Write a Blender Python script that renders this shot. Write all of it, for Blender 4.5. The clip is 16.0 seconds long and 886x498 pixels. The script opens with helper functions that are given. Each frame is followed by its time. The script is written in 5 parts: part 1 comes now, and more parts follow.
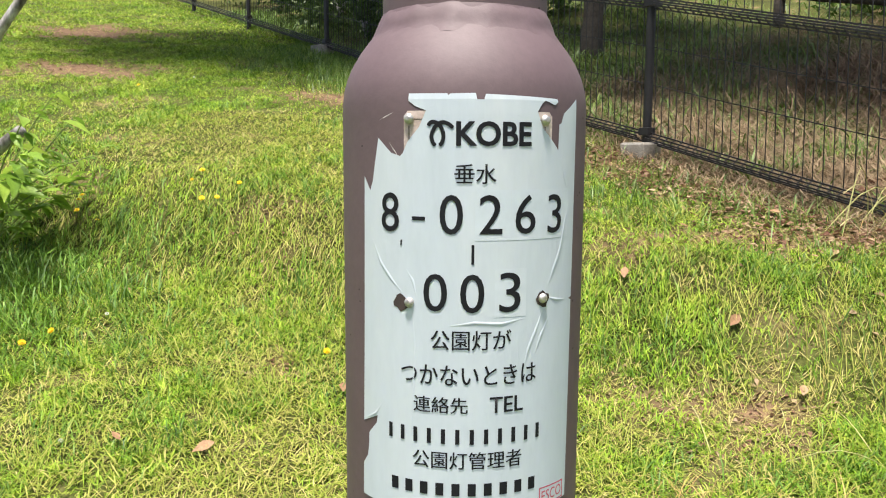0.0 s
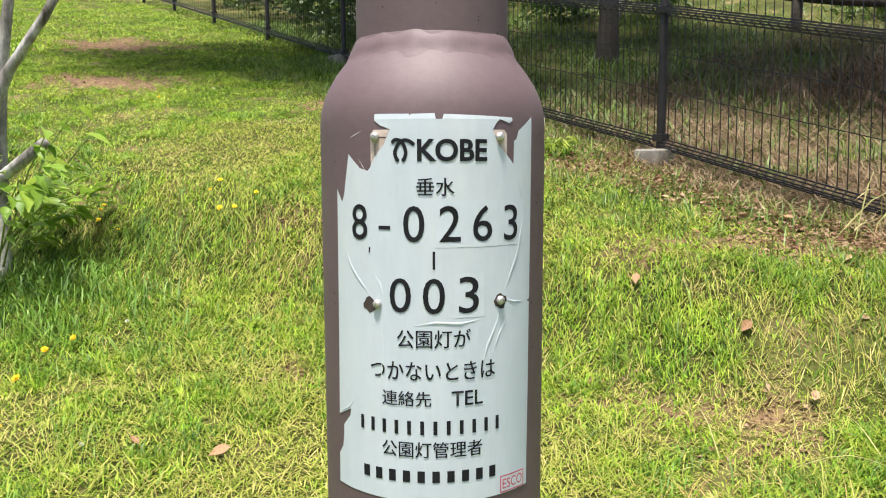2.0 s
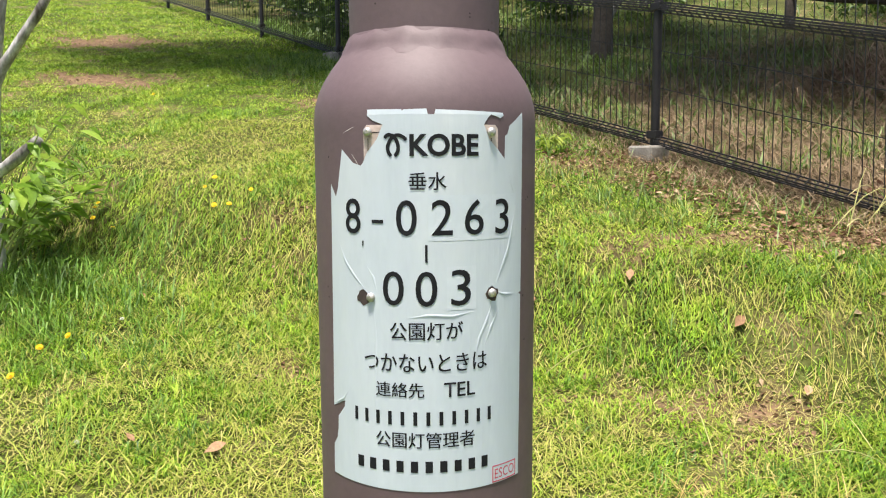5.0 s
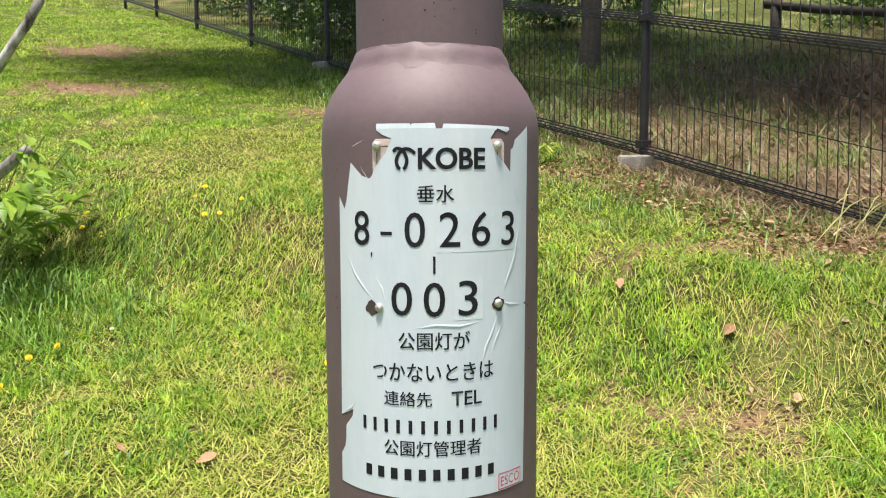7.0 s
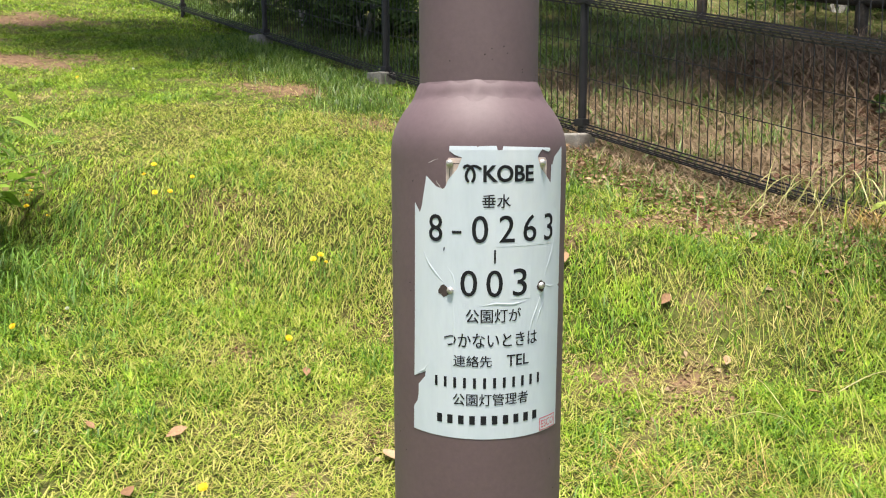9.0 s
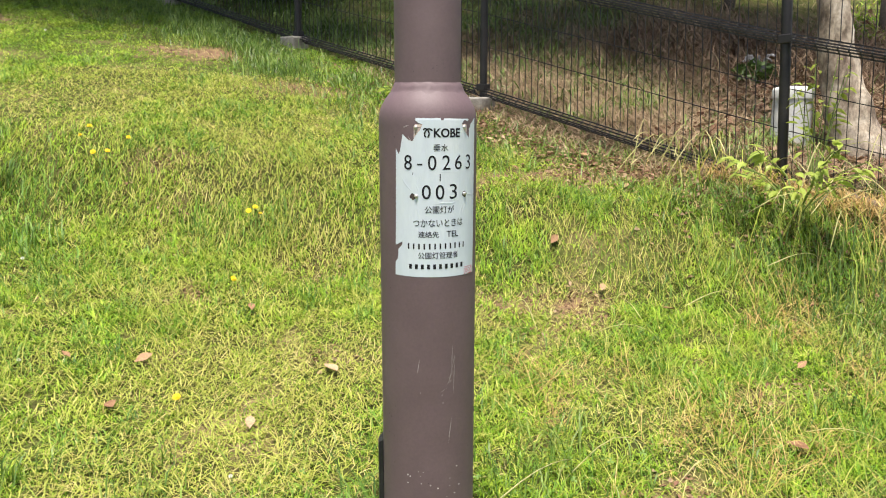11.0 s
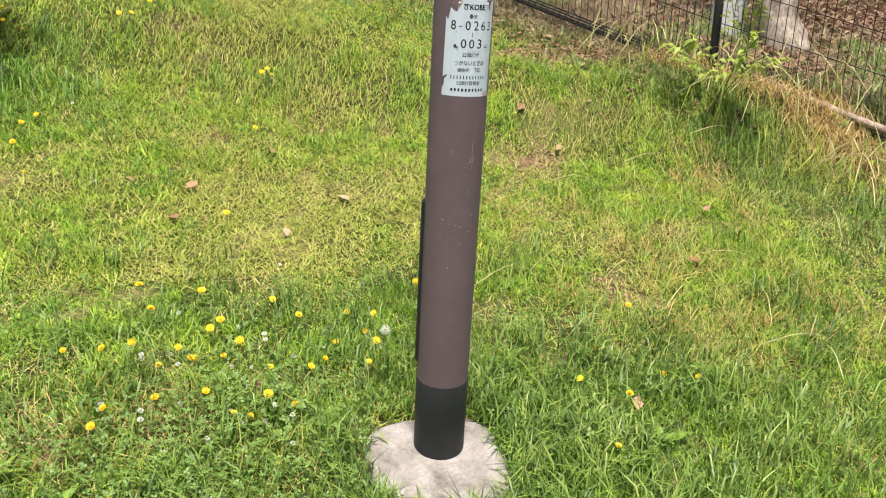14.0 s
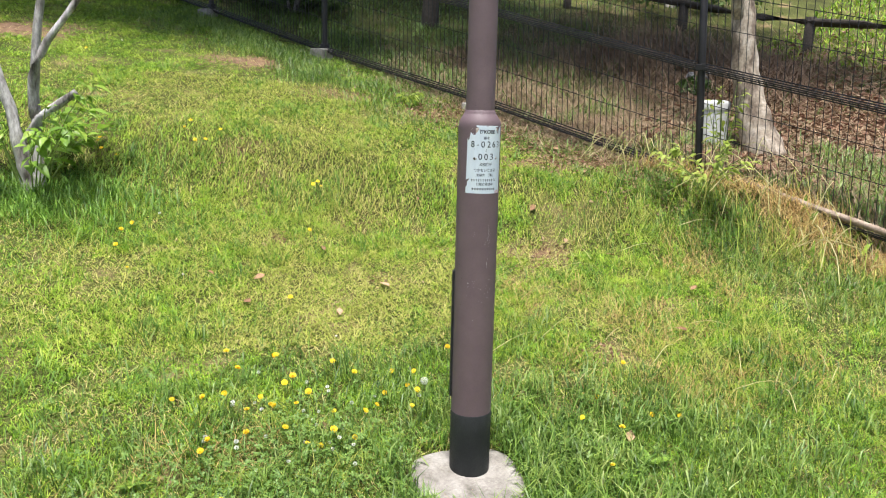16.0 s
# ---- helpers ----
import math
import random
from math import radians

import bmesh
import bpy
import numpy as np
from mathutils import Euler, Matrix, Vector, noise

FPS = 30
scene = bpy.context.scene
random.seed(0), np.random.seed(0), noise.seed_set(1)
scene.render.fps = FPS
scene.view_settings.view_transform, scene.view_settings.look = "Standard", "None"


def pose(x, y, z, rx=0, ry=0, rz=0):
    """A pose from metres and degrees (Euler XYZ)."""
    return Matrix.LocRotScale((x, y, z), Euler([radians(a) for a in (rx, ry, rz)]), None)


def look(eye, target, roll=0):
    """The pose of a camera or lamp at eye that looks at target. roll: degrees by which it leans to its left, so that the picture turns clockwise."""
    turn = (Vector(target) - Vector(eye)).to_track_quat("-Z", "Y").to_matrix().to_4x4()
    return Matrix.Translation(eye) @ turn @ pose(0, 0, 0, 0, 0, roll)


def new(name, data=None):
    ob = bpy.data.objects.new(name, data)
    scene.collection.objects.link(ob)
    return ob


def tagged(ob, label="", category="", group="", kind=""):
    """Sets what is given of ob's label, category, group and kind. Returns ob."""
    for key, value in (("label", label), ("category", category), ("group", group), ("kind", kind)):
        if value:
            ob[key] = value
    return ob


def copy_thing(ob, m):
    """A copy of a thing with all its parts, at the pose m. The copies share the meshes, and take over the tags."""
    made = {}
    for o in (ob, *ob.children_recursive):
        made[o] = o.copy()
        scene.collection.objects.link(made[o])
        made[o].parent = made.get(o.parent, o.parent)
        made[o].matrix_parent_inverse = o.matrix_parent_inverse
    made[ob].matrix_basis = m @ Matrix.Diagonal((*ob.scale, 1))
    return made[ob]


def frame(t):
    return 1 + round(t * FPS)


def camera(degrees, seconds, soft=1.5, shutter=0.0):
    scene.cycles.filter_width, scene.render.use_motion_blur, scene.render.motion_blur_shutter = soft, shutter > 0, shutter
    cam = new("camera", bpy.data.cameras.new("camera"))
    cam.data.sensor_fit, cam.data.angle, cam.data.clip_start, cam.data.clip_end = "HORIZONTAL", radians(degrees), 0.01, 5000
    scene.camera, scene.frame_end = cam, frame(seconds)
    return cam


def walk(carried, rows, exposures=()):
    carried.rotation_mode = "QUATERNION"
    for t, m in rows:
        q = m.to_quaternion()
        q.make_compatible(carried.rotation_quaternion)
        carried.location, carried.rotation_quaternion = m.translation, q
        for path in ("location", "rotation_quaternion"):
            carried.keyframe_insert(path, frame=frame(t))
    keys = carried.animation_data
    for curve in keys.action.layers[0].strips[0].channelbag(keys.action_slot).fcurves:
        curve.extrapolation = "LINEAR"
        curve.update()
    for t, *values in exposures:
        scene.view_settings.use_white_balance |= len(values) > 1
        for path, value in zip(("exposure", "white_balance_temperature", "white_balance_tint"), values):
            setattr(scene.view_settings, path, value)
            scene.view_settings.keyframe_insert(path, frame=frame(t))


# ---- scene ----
# ---- camera ----
cam = camera(61.2, 16.0, soft=1.1)
PATH = [
    (0, (0.013, -0.443, 1.19), (-0.098, 1.538, 0.939), 0.3),
    (0.5, (0.014, -0.47, 1.194), (-0.115, 1.511, 0.951), 0.3),
    (1, (0.025, -0.48, 1.195), (-0.118, 1.501, 0.959), 0.1),
    (1.5, (0.035, -0.483, 1.198), (-0.119, 1.497, 0.966), -0.1),
    (2, (0.046, -0.476, 1.194), (-0.119, 1.504, 0.962), -0.2),
    (2.5, (0.045, -0.47, 1.192), (-0.125, 1.509, 0.956), -0.3),
    (3, (0.055, -0.467, 1.19), (-0.117, 1.511, 0.949), -0.3),
    (3.5, (0.052, -0.47, 1.191), (-0.117, 1.508, 0.95), -0.2),
    (4, (0.052, -0.473, 1.192), (-0.11, 1.505, 0.949), -0.2),
    (6.5, (0.04, -0.493, 1.193), (-0.096, 1.49, 0.972), -0.3),
    (7, (0.038, -0.491, 1.195), (-0.084, 1.494, 0.979), -0.3),
    (7.5, (0.03, -0.489, 1.19), (-0.062, 1.497, 0.973), -0.5),
    (8, (0.017, -0.515, 1.191), (-0.027, 1.471, 0.958), -0.5),
    (8.2, (0.003, -0.526, 1.197), (-0.021, 1.459, 0.955), -0.5),
    (10.3, (-0.109, -0.93, 1.242), (0.095, 1.026, 0.878), 0.3),
    (10.5, (-0.12, -0.999, 1.231), (0.108, 0.953, 0.859), 0.2),
    (11, (-0.151, -1.077, 1.244), (0.161, 0.86, 0.853), 0.1),
    (11.5, (-0.191, -1.112, 1.278), (0.219, 0.803, 0.869), 0.3),
    (11.7, (-0.273, -1.073, 1.284), (0.18, 0.829, 0.864), 0.5),
    (12, (-0.41, -1.133, 1.271), (0.098, 0.754, 0.849), 0.4),
    (12.2, (-0.429, -1.147, 1.288), (0.112, 0.73, 0.856), 0.6),
    (12.5, (-0.465, -1.216, 1.305), (0.112, 0.648, 0.867), 0.6),
    (13, (-0.451, -1.353, 1.301), (0.156, 0.495, 0.838), 1.1),
    (13.2, (-0.418, -1.427, 1.289), (0.179, 0.422, 0.813), 1.4),
    (13.5, (-0.381, -1.552, 1.309), (0.163, 0.307, 0.811), 1.7),
    (13.8, (-0.399, -1.662, 1.289), (0.083, 0.187, 0.701), 2.6),
    (14, (-0.436, -1.782, 1.256), (-0.006, 0.05, 0.579), 3.1),
    (14.2, (-0.466, -1.862, 1.246), (-0.07, -0.05, 0.498), 3.3),
    (14.5, (-0.474, -1.976, 1.268), (-0.12, -0.164, 0.499), 3.1),
    (14.8, (-0.46, -2.088, 1.261), (-0.126, -0.244, 0.56), 2.8),
    (15, (-0.429, -2.166, 1.283), (-0.116, -0.305, 0.621), 2.5),
    (15.5, (-0.463, -2.307, 1.305), (-0.159, -0.411, 0.747), 1.9),
    (16, (-0.583, -2.428, 1.308), (-0.211, -0.503, 0.909), 1.3),
]
walk(cam, [(t, look(eye, target, roll)) for t, eye, target, roll in PATH],
     exposures=[(0.0, 0.72, 6450, 13), (13.0, 0.71, 6520, 14), (14.5, 0.57, 6340, 18), (16.0, 0.66, 6100, 14)])

# ---- daylight: bright hazy sky, broad soft sun through thin cloud ----
SUN_FROM = Vector((-0.06, -0.27, 1.2)).normalized()
world = bpy.data.worlds.new("sky")
scene.world = world
world.use_nodes = True
wn = world.node_tree
sky = wn.nodes.new("ShaderNodeTexSky")
sky.sky_type = "NISHITA"
sky.sun_disc = False
sky.sun_elevation = math.asin(SUN_FROM.z)
sky.sun_rotation = math.atan2(SUN_FROM.x, SUN_FROM.y)
sky.dust_density = 4.0
sky.air_density = 1.0
wn.links.new(sky.outputs[0], wn.nodes["Background"].inputs[0])
wn.nodes["Background"].inputs[1].default_value = 0.118
sun = new("sun", bpy.data.lights.new("sun", "SUN"))
sun.data.energy = 5.0
sun.data.angle = radians(8)
sun.data.color = (1.0, 0.95, 0.86)
sun.matrix_world = look(SUN_FROM * 20, (0, 0, 0))

# ---- materials ----


def surface(name, ramp, scale=3.0, rough=0.7, fine=40.0, grain=0.25, bump=0.2, bump_scale=60.0,
            island=0.0, piece=0.0, leafy=0.0, metal=0.0, spec=0.4, stretch=(1, 1, 1)):
    """A two-scale procedural surface: ramp is a list of (position, colour)."""
    m = bpy.data.materials.new(name)
    m.use_nodes = True
    nodes, links = m.node_tree.nodes, m.node_tree.links
    bsdf = nodes["Principled BSDF"]
    geo = nodes.new("ShaderNodeNewGeometry")
    mapping = nodes.new("ShaderNodeMapping")
    mapping.inputs["Scale"].default_value = stretch
    links.new(geo.outputs["Position"], mapping.inputs["Vector"])

    def noise_at(s, detail):
        n = nodes.new("ShaderNodeTexNoise")
        n.inputs["Scale"].default_value = s
        n.inputs["Detail"].default_value = detail
        n.inputs["Roughness"].default_value = 0.65
        links.new(mapping.outputs[0], n.inputs["Vector"])
        return n.outputs["Fac"]

    def blend(a, b, f):
        x = nodes.new("ShaderNodeMix")
        x.data_type = "FLOAT"
        x.inputs["Factor"].default_value = f
        links.new(a, x.inputs[2])
        links.new(b, x.inputs[3])
        return x.outputs[0]

    stretchy = nodes.new("ShaderNodeMapRange")
    stretchy.inputs[1].default_value, stretchy.inputs[2].default_value = 0.3, 0.7
    links.new(noise_at(scale, 5.0), stretchy.inputs[0])
    fac = stretchy.outputs[0]
    if island:
        fac = blend(fac, geo.outputs["Random Per Island"], island)
    if piece:
        info = nodes.new("ShaderNodeObjectInfo")
        fac = blend(fac, info.outputs["Random"], piece)
    cr = nodes.new("ShaderNodeValToRGB")
    while len(cr.color_ramp.elements) < len(ramp):
        cr.color_ramp.elements.new(0.5)
    for e, (p, c) in zip(cr.color_ramp.elements, ramp):
        e.position, e.color = p, (*c, 1)
    links.new(fac, cr.inputs[0])
    fine_fac = noise_at(fine, 3.0)
    hsv = nodes.new("ShaderNodeHueSaturation")
    rng = nodes.new("ShaderNodeMapRange")
    rng.inputs[1].default_value, rng.inputs[2].default_value = 0.3, 0.7
    rng.inputs[3].default_value, rng.inputs[4].default_value = 1 - grain, 1 + grain
    links.new(fine_fac, rng.inputs[0])
    links.new(rng.outputs[0], hsv.inputs["Value"])
    links.new(cr.outputs[0], hsv.inputs["Color"])
    links.new(hsv.outputs[0], bsdf.inputs["Base Color"])
    bsdf.inputs["Roughness"].default_value = rough
    bsdf.inputs["Metallic"].default_value = metal
    bsdf.inputs["Specular IOR Level"].default_value = spec
    if bump:
        b = nodes.new("ShaderNodeBump")
        b.inputs["Strength"].default_value = bump
        b.inputs["Distance"].default_value = 0.004
        links.new(noise_at(bump_scale, 4.0), b.inputs["Height"])
        links.new(b.outputs[0], bsdf.inputs["Normal"])
    if leafy:
        tr = nodes.new("ShaderNodeBsdfTranslucent")
        links.new(hsv.outputs[0], tr.inputs["Color"])
        mix = nodes.new("ShaderNodeMixShader")
        mix.inputs[0].default_value = leafy
        links.new(bsdf.outputs[0], mix.inputs[1])
        links.new(tr.outputs[0], mix.inputs[2])
        links.new(mix.outputs[0], nodes["Material Output"].inputs["Surface"])
    return m


SOIL = surface("soil_and_thatch", [(0.0, (0.034, 0.037, 0.012)), (0.6, (0.080, 0.090, 0.024)), (0.85, (0.15, 0.12, 0.055)), (1.0, (0.25, 0.18, 0.10))],
               scale=2.2, fine=45, grain=0.35, rough=0.95, bump=0.8, bump_scale=70, spec=0.1)
DIRT = (0.195, 0.122, 0.074)


def bare_earth(m):
    """Lets dry reddish earth show where the ground's own mask of bare patches says so."""
    nodes, links = m.node_tree.nodes, m.node_tree.links
    bsdf = nodes["Principled BSDF"]
    turf = bsdf.inputs["Base Color"].links[0].from_socket
    mask, crumbs, shade, mix = (nodes.new("ShaderNode" + k) for k in ("Attribute", "TexNoise", "ValToRGB", "Mix"))
    mask.attribute_name = "bare"
    crumbs.inputs["Scale"].default_value, crumbs.inputs["Detail"].default_value = 22.0, 6.0
    links.new(nodes["Geometry"].outputs["Position"], crumbs.inputs["Vector"])
    shade.color_ramp.elements[0].position, shade.color_ramp.elements[1].position = 0.3, 0.72
    shade.color_ramp.elements[0].color = (*(0.5 * c for c in DIRT), 1)
    shade.color_ramp.elements[1].color = (*(1.35 * c for c in DIRT), 1)
    links.new(crumbs.outputs["Fac"], shade.inputs[0])
    mix.data_type = "RGBA"
    links.new(mask.outputs["Fac"], mix.inputs["Factor"])
    links.new(turf, mix.inputs[6])
    links.new(shade.outputs[0], mix.inputs[7])
    links.new(mix.outputs[2], bsdf.inputs["Base Color"])


bare_earth(SOIL)
# near-black low ends of TURF, TUFT and LUSH imitate shade between blades
TURF = surface("turf_blades", [(0.0, (0.020, 0.065, 0.004)), (0.35, (0.145, 0.278, 0.016)), (0.65, (0.282, 0.405, 0.032)), (0.87, (0.430, 0.470, 0.085)), (1.0, (0.60, 0.555, 0.23))],
               scale=3.2, fine=14, grain=0.42, rough=0.6, bump=0, island=0.52, leafy=0.24, spec=0.25)
TUFT = surface("tuft_blades", [(0.0, (0.024, 0.078, 0.007)), (0.5, (0.120, 0.245, 0.024)), (0.85, (0.235, 0.375, 0.050)), (1.0, (0.36, 0.44, 0.12))],
               scale=2.6, fine=14, grain=0.35, rough=0.5, bump=0, island=0.6, leafy=0.24, spec=0.35)
THATCH = surface("pale_thatch", [(0.0, (0.22, 0.18, 0.055)), (0.5, (0.42, 0.37, 0.12)), (1.0, (0.60, 0.54, 0.24))],
                 scale=4.0, fine=30, grain=0.25, rough=0.8, bump=0, island=0.7, leafy=0.15, spec=0.2)
LUSH = surface("lush_blades", [(0.0, (0.022, 0.066, 0.008)), (0.5, (0.120, 0.220, 0.030)), (0.85, (0.280, 0.375, 0.075)), (1.0, (0.44, 0.46, 0.18))],
               scale=3.0, fine=14, grain=0.35, rough=0.45, bump=0, island=0.6, leafy=0.30, spec=0.45)
# green kept below LUSH, so the colour carries part of the shade there
SHADE_GRASS = surface("shade_weeds", [(0.0, (0.045, 0.095, 0.014)), (0.5, (0.105, 0.185, 0.026)), (1.0, (0.20, 0.28, 0.05))],
                      scale=3.0, fine=14, grain=0.3, rough=0.5, bump=0, island=0.6, leafy=0.25)
WISPY = surface("wispy_stems", [(0.0, (0.185, 0.275, 0.028)), (0.5, (0.335, 0.375, 0.058)), (1.0, (0.520, 0.480, 0.150))],
                scale=3.0, fine=20, grain=0.2, rough=0.6, bump=0, island=0.7, leafy=0.3, spec=0.3)
STRAW = surface("dry_straw", [(0.0, (0.088, 0.059, 0.036)), (0.4, (0.224, 0.160, 0.094)), (1.0, (0.480, 0.380, 0.240))],
                scale=2.5, fine=25, grain=0.25, rough=0.8, bump=0, island=0.6, leafy=0.15, spec=0.2)
PALE_STALK = surface("pale_stalk", [(0.0, (0.38, 0.38, 0.14)), (0.5, (0.52, 0.50, 0.22)), (1.0, (0.66, 0.58, 0.32))],
                     scale=3.0, fine=20, grain=0.2, rough=0.6, bump=0, island=0.7, leafy=0.2, spec=0.3)
WEATHERED = surface("weathered_wood", [(0.0, (0.12, 0.085, 0.06)), (0.5, (0.27, 0.21, 0.155)), (1.0, (0.46, 0.39, 0.30))], scale=9, fine=90, grain=0.25,
                    rough=0.9, bump=0.7, bump_scale=80, spec=0.15)
GOLDEN = surface("golden_straw", [(0.0, (0.20, 0.115, 0.04)), (0.5, (0.42, 0.29, 0.10)), (1.0, (0.62, 0.50, 0.22))],
                 scale=3.0, fine=25, grain=0.25, rough=0.7, bump=0, island=0.7, leafy=0.2, spec=0.2)
BRUSH = surface("dead_brush", [(0.0, (0.08, 0.048, 0.03)), (0.5, (0.20, 0.135, 0.085)), (1.0, (0.40, 0.30, 0.19))],
                scale=2.5, fine=25, grain=0.3, rough=0.85, bump=0, island=0.6, leafy=0.1, spec=0.15)
LITTER = surface("leaf_litter", [(0.0, (0.13, 0.06, 0.04)), (0.4, (0.24, 0.135, 0.085)), (0.7, (0.34, 0.24, 0.145)), (1.0, (0.48, 0.37, 0.24))],
                 scale=6, fine=60, grain=0.2, rough=0.8, bump=0, island=0.7, leafy=0.15, spec=0.2)
CLOVER = surface("clover_leaf", [(0.0, (0.08, 0.17, 0.028)), (1.0, (0.23, 0.36, 0.075))], scale=6, fine=60, grain=0.15,
                 rough=0.5, bump=0, island=0.6, leafy=0.3)
YELLOW = surface("yellow_petal", [(0.0, (0.80, 0.52, 0.01)), (1.0, (0.92, 0.75, 0.03))], scale=30, fine=200, grain=0.1, rough=0.6, bump=0, piece=0.6, leafy=0.3)
FLOWER_EYE = surface("flower_eye", [(0.0, (0.70, 0.36, 0.01)), (1.0, (0.85, 0.55, 0.02))], scale=60, fine=300, grain=0.15, rough=0.7, bump=0, piece=0.5)
WHITE_PETAL = surface("white_petal", [(0.0, (0.55, 0.58, 0.48)), (1.0, (0.80, 0.80, 0.72))], scale=60, fine=300, grain=0.1, rough=0.7, bump=0, piece=0.5, leafy=0.3)
STEM = surface("green_stem", [(0.0, (0.10, 0.16, 0.03)), (1.0, (0.22, 0.28, 0.07))], scale=10, fine=80, bump=0, rough=0.6, piece=0.4)
DEAD_LEAF = surface("dead_leaf", [(0.0, (0.17, 0.085, 0.04)), (0.5, (0.29, 0.17, 0.085)), (1.0, (0.42, 0.29, 0.17))], scale=20, fine=150, grain=0.25,
                    rough=0.75, bump=0.4, bump_scale=200, piece=0.7)
LEAF = surface("green_leaf", [(0.0, (0.12, 0.24, 0.03)), (0.6, (0.25, 0.40, 0.05)), (1.0, (0.42, 0.54, 0.09))], scale=8, fine=120, grain=0.15,
               rough=0.4, bump=0.3, bump_scale=150, piece=0.65, leafy=0.4)
LIME_LEAF = surface("lime_leaf", [(0.0, (0.26, 0.36, 0.05)), (1.0, (0.48, 0.56, 0.12))], scale=8, fine=120, grain=0.15,
                    rough=0.45, bump=0.2, bump_scale=150, piece=0.65, leafy=0.45)
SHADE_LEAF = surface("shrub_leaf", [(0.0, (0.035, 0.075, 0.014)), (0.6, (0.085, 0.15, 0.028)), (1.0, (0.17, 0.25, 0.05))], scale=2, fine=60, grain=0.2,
                     rough=0.5, bump=0, island=0.6, leafy=0.25)
BARK = surface("grey_bark", [(0.0, (0.07, 0.06, 0.05)), (0.4, (0.25, 0.235, 0.215)), (1.0, (0.58, 0.565, 0.54))], scale=14, fine=80, grain=0.3,
               rough=0.9, bump=0.8, bump_scale=60, spec=0.2, stretch=(1, 1, 0.35))
PALE_BARK = surface("pale_bark", [(0.0, (0.075, 0.055, 0.04)), (0.3, (0.20, 0.16, 0.12)), (0.55, (0.34, 0.29, 0.22)), (1.0, (0.54, 0.49, 0.41))], scale=7, fine=45, grain=0.4,
                    rough=0.9, bump=1.0, bump_scale=30, spec=0.2, stretch=(1, 1, 0.55))
PAINT = surface("brown_paint", [(0.0, (0.104, 0.066, 0.071)), (0.5, (0.120, 0.077, 0.083)), (1.0, (0.138, 0.090, 0.097))], scale=9, fine=220,
                grain=0.07, rough=0.66, bump=0.05, bump_scale=200, spec=0.75)
BLACK_TAPE = surface("black_coating", [(0.0, (0.010, 0.011, 0.011)), (1.0, (0.022, 0.024, 0.022))], scale=12, fine=200, grain=0.3, rough=0.6,
                     bump=0.3, bump_scale=220)
CHIP = surface("bare_chip", [(0.0, (0.62, 0.58, 0.55)), (1.0, (0.75, 0.72, 0.70))], scale=50, bump=0, rough=0.6)
DARK_CHIP = surface("dark_chip", [(0.0, (0.03, 0.022, 0.02)), (1.0, (0.07, 0.05, 0.045))], scale=90, bump=0, rough=0.8)
VINYL = surface("sticker_vinyl", [(0.0, (0.53, 0.60, 0.655)), (0.5, (0.585, 0.65, 0.70)), (1.0, (0.63, 0.68, 0.71))], scale=14, fine=120, grain=0.03, rough=0.38,
                bump=0.12, bump_scale=50, spec=0.5, stretch=(1, 1, 0.3))
VINYL_PATCH = surface("sticker_patch", [(0.0, (0.60, 0.67, 0.72)), (1.0, (0.65, 0.70, 0.74))], scale=20, fine=150, grain=0.03, rough=0.34,
                      bump=0.08, bump_scale=60)
OLD_PLATE = surface("old_plate", [(0.0, (0.50, 0.38, 0.33)), (1.0, (0.66, 0.55, 0.49))], scale=60, fine=250, grain=0.15, rough=0.6, bump=0.2, bump_scale=200)
INK = surface("black_ink", [(0.0, (0.010, 0.010, 0.012)), (1.0, (0.016, 0.017, 0.020))], scale=30, bump=0, rough=0.7, spec=0.2)
RED_INK = surface("red_ink", [(0.0, (0.55, 0.05, 0.10)), (1.0, (0.62, 0.08, 0.13))], scale=30, bump=0, rough=0.45)
SCREW = surface("dull_screw", [(0.0, (0.42, 0.40, 0.37)), (1.0, (0.62, 0.60, 0.56))], scale=150, fine=400, rough=0.4, metal=0.6, bump=0.2, bump_scale=300)
CONCRETE = surface("concrete", [(0.0, (0.12, 0.108, 0.088)), (0.5, (0.245, 0.228, 0.195)), (1.0, (0.34, 0.325, 0.285))], scale=9, fine=110, grain=0.18,
                   rough=0.92, bump=0.6, bump_scale=130, spec=0.2)
FENCE_PAINT = surface("fence_coating", [(0.0, (0.010, 0.009, 0.009)), (1.0, (0.024, 0.022, 0.022))], scale=8, fine=90, grain=0.2, rough=0.45, bump=0.1)
PIPE_GREY = surface("pipe_grey", [(0.0, (0.42, 0.43, 0.41)), (1.0, (0.62, 0.63, 0.60))], scale=7, fine=60, grain=0.1, rough=0.7, bump=0.15)
LOG = surface("dark_log", [(0.0, (0.035, 0.028, 0.022)), (1.0, (0.09, 0.075, 0.06))], scale=6, fine=50, grain=0.3, rough=0.9, bump=0.5)

# ---- mesh helpers ----


def link_mesh(name, bm, material, smooth=False):
    me = bpy.data.meshes.new(name)
    bm.to_mesh(me)
    bm.free()
    me.materials.append(material)
    if smooth:
        me.polygons.foreach_set("use_smooth", [True] * len(me.polygons))
    return new(name, me)


def part(name, bm, material, parent, label="", smooth=False):
    ob = link_mesh(name, bm, material, smooth)
    ob.parent = parent
    return tagged(ob, label)


def piece(name, mesh, m, parent):
    ob = new(name, mesh)
    ob.parent = parent
    ob.matrix_basis = m
    return ob


def thing(name, at, label, category, group=""):
    ob = new(name)
    ob.location = at
    ob.empty_display_size = 0.05
    return tagged(ob, label, category, group)


